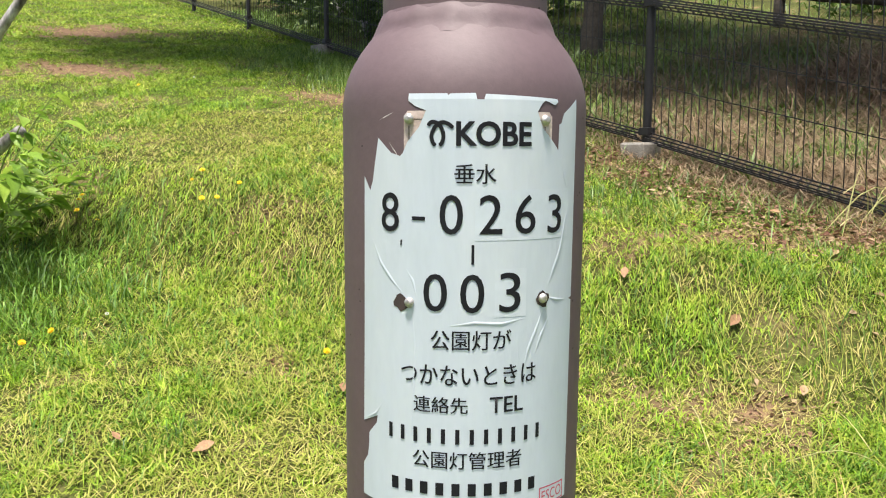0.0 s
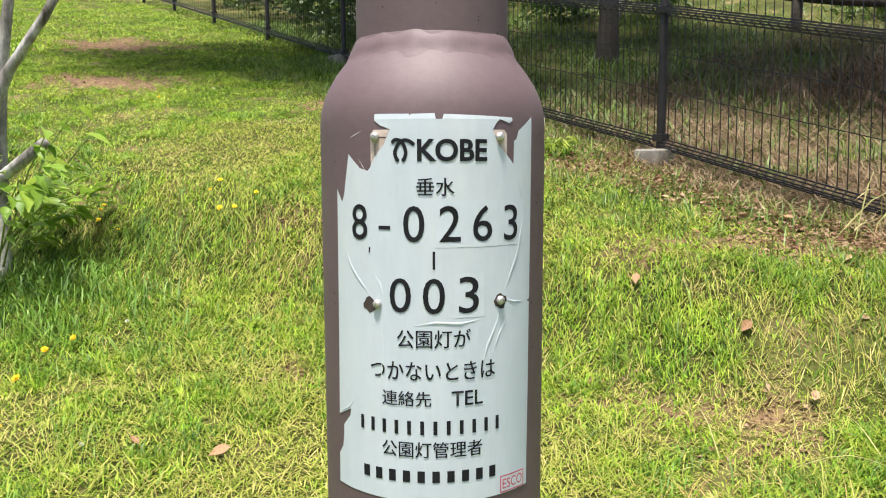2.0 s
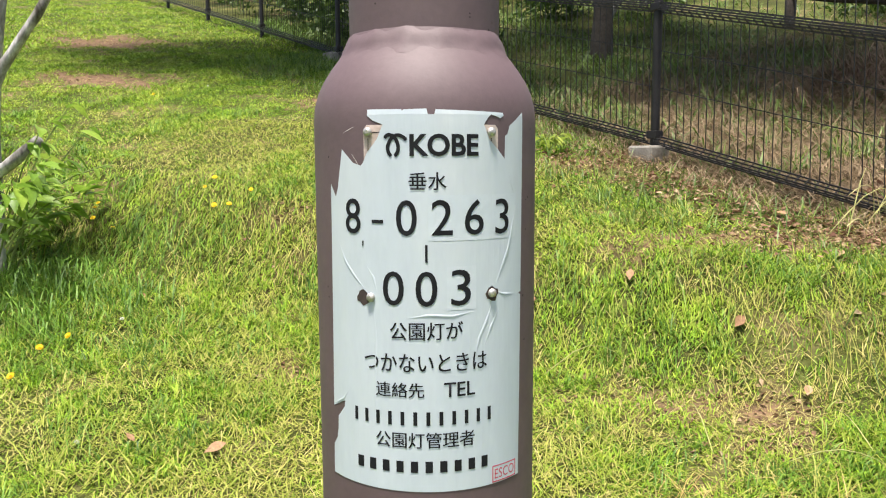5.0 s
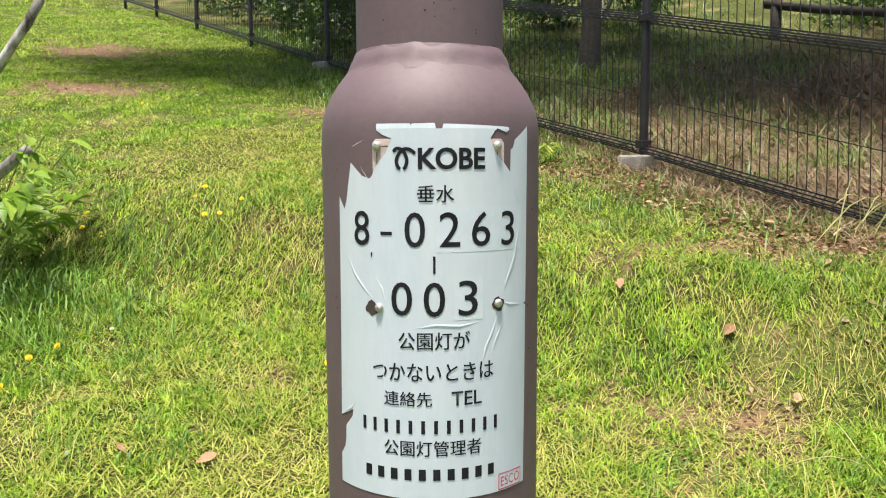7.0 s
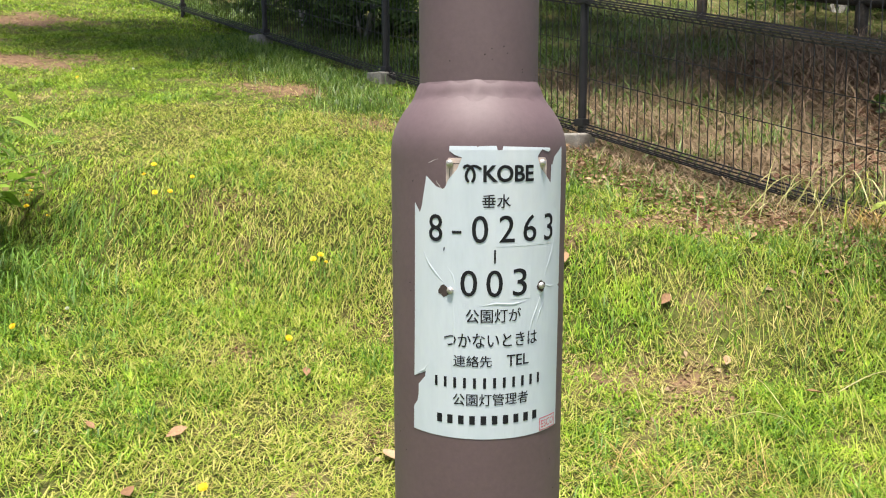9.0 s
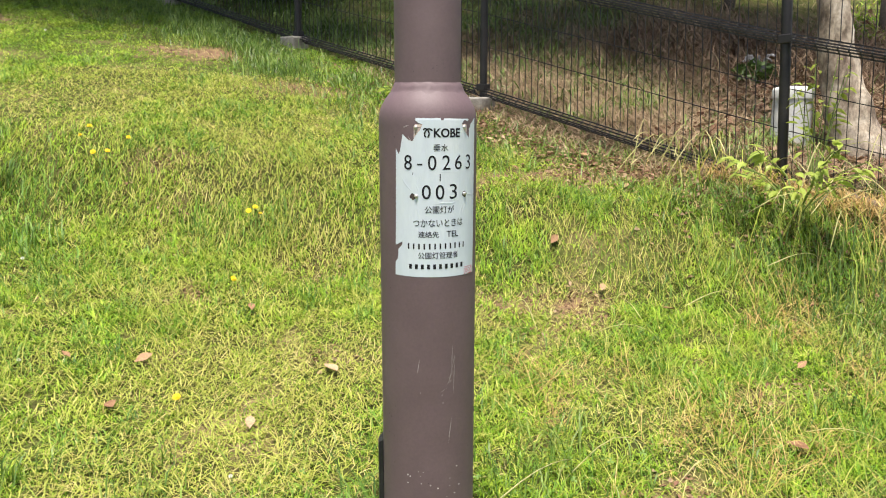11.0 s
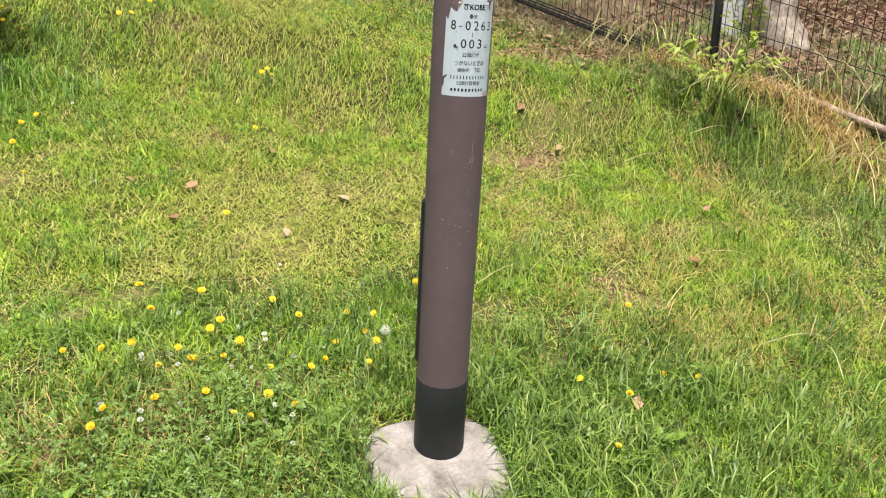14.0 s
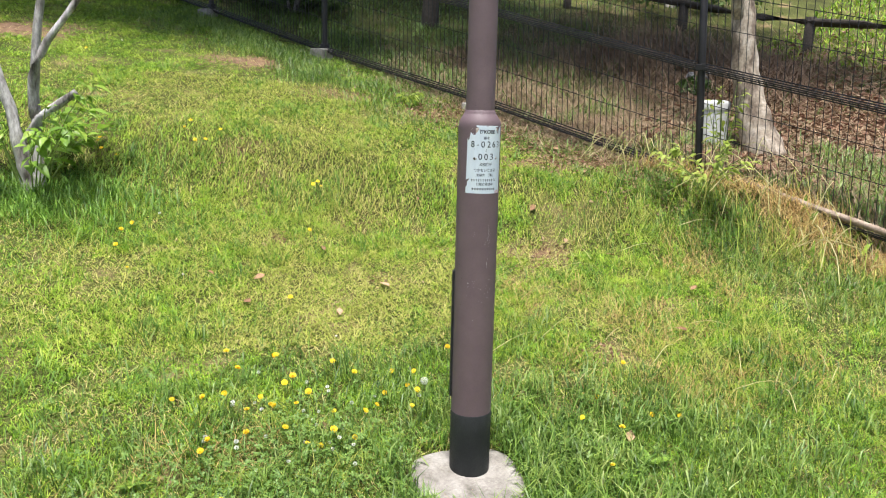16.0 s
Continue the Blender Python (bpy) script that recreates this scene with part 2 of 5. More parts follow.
def lathe(bm, profile, seg=96, wobble=0.0):
    """Turns a list of (radius, height) round z."""
    rings = []
    for r, z in profile:
        ring = []
        for i in range(seg):
            a = 2 * math.pi * i / seg
            q = r * (1 + wobble * noise.noise((3 * math.cos(a), 3 * math.sin(a), z * 60)))
            ring.append(bm.verts.new((q * math.cos(a), q * math.sin(a), z + wobble * 0.02 * noise.noise((5 * math.cos(a), 5 * math.sin(a), 7)))))
        rings.append(ring)
    for a, b in zip(rings, rings[1:]):
        for i in range(seg):
            bm.faces.new((a[i], a[(i + 1) % seg], b[(i + 1) % seg], b[i])).smooth = True
    for cap in (bm.faces.new(rings[0][::-1]), bm.faces.new(rings[-1])):
        for e in cap.edges:
            e.smooth = False
    return bm


def box(bm, x0, x1, y0, y1, z0, z1, bevel=0.0):
    r = bmesh.ops.create_cube(bm, size=1, matrix=Matrix.Translation(((x0 + x1) / 2, (y0 + y1) / 2, (z0 + z1) / 2)) @ Matrix.Diagonal((x1 - x0, y1 - y0, z1 - z0, 1)))
    if bevel:
        edges = list({e for v in r["verts"] for e in v.link_edges})
        bmesh.ops.bevel(bm, geom=edges, offset=bevel, segments=2, affect="EDGES", profile=0.5)
    return bm


def limb(bm, pts, radii, seg=9, rough=0.08):
    """A tapered, slightly knotty tube along pts."""
    pts = [Vector(p) for p in pts]
    rings = []
    for i, (p, r) in enumerate(zip(pts, radii)):
        d = (pts[min(i + 1, len(pts) - 1)] - pts[max(i - 1, 0)]).normalized()
        e1 = d.orthogonal().normalized() if abs(d.z) < 0.9 else Vector((1, 0, 0)).cross(d).normalized()
        e2 = d.cross(e1)
        ring = []
        for k in range(seg):
            a = 2 * math.pi * k / seg
            q = r * (1 + rough * noise.noise(p * 9 + Vector((math.cos(a), math.sin(a), 0)) * 1.5) * 2)
            ring.append(bm.verts.new(p + (e1 * math.cos(a) + e2 * math.sin(a)) * q))
        rings.append(ring)
    for a, b in zip(rings, rings[1:]):
        for k in range(seg):
            bm.faces.new((a[k], a[(k + 1) % seg], b[(k + 1) % seg], b[k]))
    bm.faces.new(rings[0][::-1])
    bm.faces.new(rings[-1])
    return bm


def curve_pts(ctrl, n):
    """n points of a smooth curve through the control points."""
    out = []
    c = [Vector(p) for p in ctrl]
    for i in range(n):
        t = i / (n - 1) * (len(c) - 1)
        k = min(int(t), len(c) - 2)
        u = t - k
        p0, p1, p2, p3 = c[max(k - 1, 0)], c[k], c[k + 1], c[min(k + 2, len(c) - 1)]
        out.append(0.5 * ((2 * p1) + (p2 - p0) * u + (2 * p0 - 5 * p1 + 4 * p2 - p3) * u * u + (3 * p1 - p0 - 3 * p2 + p3) * u ** 3))
    return out


# ---- the ground: a grassy slope that rises beyond the post and towards the fence ----
ALONG = (-0.633, 0.774)   # along the fence, uphill
ACROSS = (0.774, 0.633)   # towards the fence
FENCE_U = 3.266
POST_S, PITCH = 0.519, 1.985


def height(x, y):
    """Height of the ground (numbers or arrays)."""
    x, y = np.asarray(x, float), np.asarray(y, float)
    s = 60 * np.tanh((ALONG[0] * x + ALONG[1] * y) / 60)
    u = 60 * np.tanh((ACROSS[0] * x + ACROSS[1] * y) / 60)
    k = np.clip((u + 0.676 * (s - 0.5) - 2.2) / 0.7, 0, 1)
    z = 0.139 * s + 0.131 * u + 0.324 * k * k * (3 - 2 * k) + 0.111 * np.maximum(s - 1.59, 0) + 0.13 * np.maximum(u - 4.2, 0)
    z = z + 0.012 * np.sin(5 * x + 1.3) * np.sin(4.3 * y + 0.4) + 0.006 * np.sin(13 * x + 2 * y) * np.sin(11 * y - 3 * x)
    return z - 0.012 - 0.045 * np.exp(-((x + 0.01) ** 2 + (y + 0.06) ** 2) ** 2 / 0.2 ** 4)


def on_fence(s, u=FENCE_U):
    return ALONG[0] * s + ACROSS[0] * u, ALONG[1] * s + ACROSS[1] * u


def lines(lo, hi, step, far):
    mid = np.arange(lo, hi + 1e-6, step)
    out = step * np.cumsum(1.35 ** np.arange(1, 60))
    out = out[out < far]
    return np.concatenate([(lo - out)[::-1], mid, hi + out])


def grid_mesh(name, gx, gy):
    X, Y = np.meshgrid(gx, gy)
    co = np.stack([X.ravel(), Y.ravel(), height(X, Y).ravel()], 1)
    nx, ny = len(gx), len(gy)
    i = (np.arange(ny - 1)[:, None] * nx + np.arange(nx - 1)[None]).ravel()
    quads = np.stack([i, i + 1, i + 1 + nx, i + nx], 1)
    return mesh_from(name, co, quads)


def mesh_from(name, co, faces, smooth=True):
    me = bpy.data.meshes.new(name)
    k = faces.shape[1]
    me.vertices.add(len(co))
    me.vertices.foreach_set("co", np.asarray(co, np.float32).ravel())
    me.loops.add(faces.size)
    me.loops.foreach_set("vertex_index", faces.astype(np.int32).ravel())
    me.polygons.add(len(faces))
    me.polygons.foreach_set("loop_start", np.arange(0, faces.size, k, dtype=np.int32))
    me.polygons.foreach_set("use_smooth", np.full(len(faces), smooth))
    me.update(calc_edges=True)
    return me


# worn patches: centre, half width, half depth, share of the grass that is left
BARE = [(-1.08, 5.05, 0.38, 0.28, 0.05), (0.70, 1.98, 0.24, 0.12, 0.28), (0.91, 1.93, 0.15, 0.11, 0.05), (0.40, 2.03, 0.26, 0.12, 0.62), (0.80, 1.76, 0.22, 0.09, 0.62),
        (0.62, 2.66, 0.30, 0.16, 0.3), (1.05, 2.70, 0.40, 0.18, 0.18), (1.45, 2.74, 0.34, 0.14, 0.35), (-0.25, 4.14, 0.42, 0.22, 0.25), (0.35, 3.80, 0.45, 0.18, 0.40),
        (-4.25, 7.60, 0.75, 0.65, 0.02), (-3.25, 5.55, 0.70, 0.42, 0.04), (-0.69, 2.10, 0.11, 0.09, 0.35), (0.84, 0.72, 0.13, 0.10, 0.50), (-0.90, 2.70, 0.18, 0.08, 0.65),
        (-0.98, 2.92, 0.20, 0.08, 0.65), (-0.15, 1.62, 0.16, 0.08, 0.65), (1.45, 1.20, 0.20, 0.10, 0.6), (-0.2, 2.3, 0.25, 0.10, 0.7)]


def bare_amount(x, y):
    """1 in the middle of a worn patch, 0 away from all of them."""
    x, y = np.asarray(x, float), np.asarray(y, float)
    out = np.zeros(x.shape)
    for cx, cy, a, b, least in BARE:
        r = np.hypot((x - cx) / a, (y - cy) / b) + 0.28 * np.sin(9 * x + 5 * y) * np.sin(7 * y - 4 * x) + 0.3 * np.sin(31 * x + 3) * np.sin(27 * y)
        out = np.maximum(out, np.clip((1.2 - r) * 1.3, 0, 1) * (1 - least))
    return out


ground_mesh = grid_mesh("ground", lines(-4.5, 5.0, 0.045, 90), lines(-1.6, 8.2, 0.045, 90))
where = np.empty(len(ground_mesh.vertices) * 3, np.float32)
ground_mesh.vertices.foreach_get("co", where)
ground_mesh.attributes.new("bare", "FLOAT", "POINT").data.foreach_set("value", bare_amount(where[0::3], where[1::3]).astype(np.float32))
ground_mesh.materials.append(SOIL)
tagged(new("ground", ground_mesh), "grassy sloping park ground with bare brown patches", "ground", kind="structure")

# ---- lamp post ----
R = 0.07
SHOULDER = [(R, 1.2095), (0.06990, 1.2170), (0.0690, 1.2245), (0.0670, 1.2318), (0.0636, 1.2393), (0.0592, 1.2463), (0.0548, 1.2521)]


def tube_radius(z):
    return float(np.interp(z, [h for r, h in SHOULDER], [r for r, h in SHOULDER]))


post = thing("lamp_post", (0, 0, 0), "brown painted steel park lamp post with a narrower upper tube", "lamp post")
bm = lathe(bmesh.new(), [(R, 0.20), (R, 0.6), (R, 0.9), (R, 1.15), *SHOULDER, (0.0516, 1.2561), (0.0499, 1.2588), (0.0489, 1.2615), (0.0479, 1.2643), (0.0471, 1.2668), (0.0460, 1.2688)])
part("lower_tube", bm, PAINT, post, "wide lower tube with a rounded shoulder")
bm = bmesh.new()
rings = []
for r, z in ((0.0549, 1.2515), (0.0533, 1.2540), (0.0521, 1.2560), (0.0513, 1.2578), (0.0506, 1.2597), (0.0499, 1.2616), (0.0491, 1.2635), (0.0481, 1.2654), (0.0470, 1.2671), (0.0463, 1.2684)):
    ring = []
    for i in range(160):
        a = 2 * math.pi * i / 160
        n1 = noise.noise((5 * math.cos(a), 5 * math.sin(a), z * 170)) + 0.6 * noise.noise((16 * math.cos(a), 16 * math.sin(a), z * 420))
        q, h = r + 0.00042 * n1, z + 0.0016 * noise.noise((4 * math.cos(a), 4 * math.sin(a), 3.0))
        ring.append(bm.verts.new((q * math.cos(a), q * math.sin(a), h)))
    rings.append(ring)
for p, q in zip(rings, rings[1:]):
    for i in range(160):
        bm.faces.new((p[i], p[(i + 1) % 160], q[(i + 1) % 160], q[i])).smooth = True
part("weld_bead", bm, PAINT, post, "lumpy painted weld bead")
bm = lathe(bmesh.new(), [(0.0468, 1.258), (0.0468, 1.6), (0.0466, 2.6), (0.0464, 4.2)])
part("upper_tube", bm, PAINT, post)
bm = bmesh.new()
for a, z, k in [(-1.55, 1.2858, 1.3), (-1.44, 1.2898, 1), (-1.43, 1.2822, 0.8), (-1.18, 1.287, 0.9), (-2.12, 1.2819, 1.2), (-0.87, 1.2761, 1), (-0.87, 1.274, 1), (-0.51, 1.2686, 1.5), (-0.42, 1.2734, 0.8), (-1.24, 1.2917, 1)]:
    bmesh.ops.create_icosphere(bm, subdivisions=1, radius=0.0005 * k, matrix=Matrix.Translation((0.0468 * math.cos(a), 0.0468 * math.sin(a), z)) @ Matrix.Rotation(a, 4, "Z") @ Matrix.Diagonal((0.3, 1.3, 1.0, 1)))
tagged(part("paint_chips", bm, DARK_CHIP, post, "small dark chips in the paint"), kind="stuff")
bm = lathe(bmesh.new(), [(0.0715, -0.04), (0.0715, 0.05), (0.0712, 0.15), (0.0718, 0.2215), (0.0708, 0.2235)], wobble=0.006)
part("base_sleeve", bm, BLACK_TAPE, post, "black coated sleeve at the foot")
bm = bmesh.new()
rows = []
for i in range(25):
    ang = radians(-93 - 163 * i / 24)
    q = 0.0785 if 0 < i < 24 else 0.0770
    rows.append([bm.verts.new((r * math.sin(ang), -r * math.cos(ang), z)) for r, z in ((0.0706, 0.272), (q, 0.274), (q, 0.724), (0.0706, 0.727))])
for p, q in zip(rows, rows[1:]):
    for k in range(3):
        bm.faces.new((p[k], q[k], q[k + 1], p[k + 1]))
bm.faces.new(rows[0])
bm.faces.new(rows[-1][::-1])
part("back_cover", bm, BLACK_TAPE, post, "curved black cover round the back of the tube")

def wrap(bm, lift):
    """Bends a flat drawing (x: arc, y: height, z: relief) round the tube."""
    for v in bm.verts:
        a, h, q = v.co.x / R, v.co.y, tube_radius(v.co.y) + lift + v.co.z
        v.co = (q * math.sin(a), -q * math.cos(a), h)


def slices(bm, step=0.004):
    xs = [v.co.x for v in bm.verts]
    x = math.ceil(min(xs) / step) * step
    while x < max(xs):
        bmesh.ops.bisect_plane(bm, geom=bm.verts[:] + bm.edges[:] + bm.faces[:], plane_co=(x, 0, 0), plane_no=(1, 0, 0), dist=1e-6)
        x += step
    for h in (1.2095, 1.2133, 1.2170, 1.2200):
        bmesh.ops.bisect_plane(bm, geom=bm.verts[:] + bm.edges[:] + bm.faces[:], plane_co=(0, h, 0), plane_no=(0, 1, 0), dist=1e-6)


def flat(points):
    """A flat face from points in millimetres."""
    bm = bmesh.new()
    bm.faces.new([bm.verts.new((x / 1000, y / 1000, 0)) for x, y in points])
    bmesh.ops.triangulate(bm, faces=bm.faces[:])
    return bm


def on_tube(name, bm, material, parent, lift, label="", smooth=False):
    slices(bm)
    wrap(bm, lift)
    bmesh.ops.recalc_face_normals(bm, faces=bm.faces[:])
    for f in bm.faces:
        c = f.calc_center_median()
        if f.normal.x * c.x + f.normal.y * c.y < 0:
            f.normal_flip()
    return part(name, bm, material, parent, label, smooth)


def lettering(text, x0, x1, y0, y1, weight=0.012):
    """Flat letters that fill the given box, in millimetres."""
    c = bpy.data.curves.new("letters", "FONT")
    c.body, c.offset, c.resolution_u = text, weight, 4
    ob = new("letters", c)
    bpy.context.view_layer.update()
    me = bpy.data.meshes.new_from_object(ob.evaluated_get(bpy.context.evaluated_depsgraph_get()))
    bpy.data.objects.remove(ob)
    bpy.data.curves.remove(c)
    bm = bmesh.new()
    bm.from_mesh(me)
    bpy.data.meshes.remove(me)
    lo = [min(v.co[i] for v in bm.verts) for i in (0, 1)]
    hi = [max(v.co[i] for v in bm.verts) for i in (0, 1)]
    for v in bm.verts:
        v.co = ((x0 + (v.co.x - lo[0]) / (hi[0] - lo[0]) * (x1 - x0)) / 1000, (y0 + (v.co.y - lo[1]) / (hi[1] - lo[1]) * (y1 - y0)) / 1000, 0)
    return bm


def bars(spans, y0, y1):
    bm = bmesh.new()
    for a, b in spans:
        bm.faces.new([bm.verts.new((x / 1000, y / 1000, 0)) for x, y in ((a, y0), (b, y0), (b, y1), (a, y1))])
    return bm


def ridge(bm, pts, width=1.8, tall=0.42):
    """A crease: a low ridge along pts, in millimetres."""
    pts = [Vector((x / 1000, y / 1000, 0)) for x, y in pts]
    rows = []
    for i, p in enumerate(pts):
        d = (pts[min(i + 1, len(pts) - 1)] - pts[max(i - 1, 0)]).normalized()
        side = Vector((-d.y, d.x, 0)) * width / 2000 * (0.25 if i in (0, len(pts) - 1) else 1)
        top = Vector((0, 0, tall / 1000 * (0.1 if i in (0, len(pts) - 1) else 1)))
        rows.append([bm.verts.new(p - side), bm.verts.new(p + top), bm.verts.new(p + side)])
    for a, b in zip(rows, rows[1:]):
        for k in (0, 1):
            bm.faces.new((a[k], a[k + 1], b[k + 1], b[k]))


sticker = thing("notice_sticker", (0, 0, 0), "torn pale vinyl notice with black lettering on a lamp post", "sticker")
plate = flat([(-29, 1209), (-27, 1211.4), (49, 1211.4), (51, 1209), (51, 1108), (-29, 1108)])
on_tube("old_plate", plate, OLD_PLATE, sticker, 0.00012, "older pinkish nameplate under the torn corners")
outline = [(-26.3, 1219.9), (-6.2, 1219.7), (-5.8, 1218.7), (-4.8, 1219.6), (7.8, 1219.9), (8.5, 1216.8), (12, 1216.8), (12.8, 1219.5),
           (54.6, 1218.3), (55.3, 1216.7), (52.8, 1215.2), (46, 1217.2), (44, 1215.6), (41.1, 1211.5), (44.5, 1203.5), (51.0, 1197.5), (56, 1192.5), (56.4, 1205.5),
           (58.3, 1206.3), (60.1, 1211.2), (66.4, 1215.1), (73.2, 1219.4), (72.6, 1150), (72.2, 1113.6), (69.3, 1112.6), (72.0, 1111.6),
           (71.6, 1060), (70.6, 999.8), (-59.6, 1001.6), (-59.3, 1019.7), (-55.4, 1025), (-54.2, 1031), (-53.9, 1038.6), (-47.6, 1045.7), (-46.8, 1049.9),
           (-58.7, 1044.3), (-57.7, 1088.8), (-56.8, 1150), (-56.5, 1178.5), (-51.6, 1171.2), (-49.6, 1175.9), (-45.2, 1198.3), (-36.5, 1190.6)]
outline += [(-31.2, 1189), (-29.6, 1190.5), (-27, 1196), (-20.5, 1203.5), (-16.9, 1211.5), (-22.9, 1213.8), (-26.4, 1216.5)]
for sx, x in ((1, -26), (-1, 46)):
    for a, b, c, d in ((2.6, 11, 1207.0, 1207.5), (-0.3, 0.2, 1191.5, 1204.0)):
        on_tube("plate_line", flat([(x + sx * a, c), (x + sx * b, c), (x + sx * b, d), (x + sx * a, d)][::sx]), DARK_CHIP, sticker, 0.0002)
on_tube("backing", flat(outline), VINYL, sticker, 0.0003, "pale blue-white vinyl with ragged edges")
for a, b, c, d in ((8, 66, 1147, 1172.5), (18.5, 36, 1107.5, 1132.5)):
    on_tube("patch", flat([(a, c), (b, c), (b, d), (a, d)]), VINYL_PATCH, sticker, 0.0004, "square digit patch")
for x in (26.5, 46.0):
    on_tube("patch_seam", flat([(x, 1147.5), (x + 0.35, 1147.5), (x + 0.35, 1172), (x, 1172)]), VINYL, sticker, 0.00045)
LIFT = 0.00055
# the mark: two hooks that cross under a drooping bar
mark = bmesh.new()
for hook in ([(-15.6, 1203.9), (-14.6, 1205.4), (-12.6, 1205.8), (-10.2, 1204.6), (-8.6, 1202.0), (-7.9, 1198.9), (-8.6, 1195.9), (-10.0, 1194.2)],
             [(-3.2, 1202.9), (-5.2, 1204.6), (-7.8, 1205.6), (-10.4, 1205.0), (-12.8, 1202.4), (-14.0, 1198.9), (-13.3, 1195.9), (-11.9, 1194.2)]):
    pts = curve_pts([(x, y, 0) for x, y in hook], 26)
    rows = []
    for i, p in enumerate(pts):
        d = (pts[min(i + 1, 25)] - pts[max(i - 1, 0)]).normalized()
        n = Vector((-d.y, d.x, 0)) * (1.0 if 0 < i < 25 else 0.55)
        rows.append((mark.verts.new((p - n) / 1000), mark.verts.new((p + n) / 1000)))
    for p, q in zip(rows, rows[1:]):
        mark.faces.new((p[0], p[1], q[1], q[0]))
    for pair in rows:
        for v in pair:
            v.co.z = 0.00002 * (hook[0][0] < -10)
on_tube("emblem", mark, INK, sticker, LIFT, "plain black emblem of two crossed hooks")
WORDS = [("KOBE", -1.7, 37.2, 1194.0, 1206.2, 0.022), ("垂水", -2.4, 18.4, 1175.4, 1185.2, 0.0),
         ("8", -42.9, -31.9, 1150.4, 1170.4, 0.0), ("-", -24.3, -17.2, 1156.8, 1158.8, 0.0), ("0", -9.7, 1.8, 1150, 1169.9, 0.0),
         ("2", 10.1, 21.8, 1150.2, 1169.9, 0.0), ("6", 29.0, 40.6, 1150.0, 1169.8, 0.0), ("3", 48.9, 59.2, 1149.6, 1169.7, 0.0),
         ("0", -18.0, -5.9, 1110.5, 1129.9, 0.0), ("0", 0.9, 12.9, 1110, 1129.9, 0.0), ("3", 20.9, 32.4, 1110, 1130.5, 0.0),
         ("公園灯が", -14.1, 27.6, 1090.6, 1101, 0.0), ("つかないときは", -30.6, 42.8, 1072, 1082.6, 0.0),
         ("連絡先", -23.4, 5.1, 1057.0, 1065.7, 0.0), ("TEL", 16.6, 35.0, 1057.2, 1065.6, 0.004),
         ("公園灯管理者", -23.8, 34.7, 1027.0, 1036.4, 0.0)]
for text, a, b, c, d, weight in WORDS:
    strokes = lettering(text, a, b, c, d, weight)
    if text != "-":
        bold = strokes.copy()
        me = bpy.data.meshes.new("bold")
        for v in bold.verts:
            v.co += Vector((0.00022, 0.00008, 0.00004))
        bold.to_mesh(me)
        bold.free()
        strokes.from_mesh(me)
        bpy.data.meshes.remove(me)
    on_tube("lettering", strokes, INK, sticker, LIFT)
on_tube("lettering", flat([(6.4, 1135), (7.8, 1135), (7.8, 1144.9), (6.4, 1144.9)]), INK, sticker, LIFT)
on_tube("lettering", flat([(-31, 1143.5), (-30.2, 1143.9), (-29.8, 1146.6), (-30.8, 1146.6)]), INK, sticker, LIFT)
# lines kept as plain bars
for i in range(12):
    on_tube("printed_bar", bars([(-38.3 + 7.45 * i, -36.1 + 7.45 * i)], 1040.6, 1048.6), INK, sticker, LIFT)
for i in range(10):
    on_tube("printed_bar", bars([(-36.6 + 8.45 * i, -32.4 + 8.45 * i)], 1012.4, 1019.2), INK, sticker, LIFT)
# small red-framed stamp
stamp = flat([(47.2, 1000.8), (67.3, 1000.4), (67.1, 1010.6), (47.2, 1011.2)])
on_tube("stamp", stamp, VINYL_PATCH, sticker, 0.00042, "small white stamp with a red frame")
frame_bm = bmesh.new()
for pts in (((47.2, 1000.8), (67.3, 1000.4), (67.3, 1001.1), (47.2, 1001.5)), ((47.2, 1010.5), (67.1, 1009.9), (67.1, 1010.6), (47.2, 1011.2)),
            ((47.2, 1001.5), (47.9, 1001.5), (47.9, 1010.5), (47.2, 1010.5)), ((66.5, 1001.1), (67.2, 1001.1), (67.1, 1009.9), (66.4, 1009.9))):
    frame_bm.faces.new([frame_bm.verts.new((x / 1000, y / 1000, 0)) for x, y in pts])
on_tube("stamp_frame", frame_bm, RED_INK, sticker, LIFT)
on_tube("stamp_lettering", lettering("ESCO", 49, 65.5, 1002.8, 1008.8, 0.0), RED_INK, sticker, LIFT)
# creases pulled towards the screws
for pts in ([(68, 1168), (63, 1155), (60, 1142), (55, 1132), (50, 1121)], [(61, 1150), (59, 1138), (54, 1128)], [(47, 1110), (43, 1100), (38, 1090), (35, 1078)],
            [(52, 1106), (46, 1096), (42, 1086)], [(66, 1113), (56, 1114), (50, 1116)], [(-50, 1146), (-44, 1134), (-37, 1126), (-30, 1119)],
            [(-28, 1132), (-24, 1126), (-22, 1118)], [(-24, 1108), (-23, 1090), (-24, 1060), (-25, 1036)], [(-57, 1046), (-48, 1051), (-43, 1058)],
            [(-5, 1103), (8, 1105), (22, 1104), (34, 1106)], [(58, 1190), (62, 1178), (66, 1170)]):
    crease = bmesh.new()
    ridge(crease, pts)
    on_tube("crease", crease, VINYL, sticker, 0.00028, smooth=True)

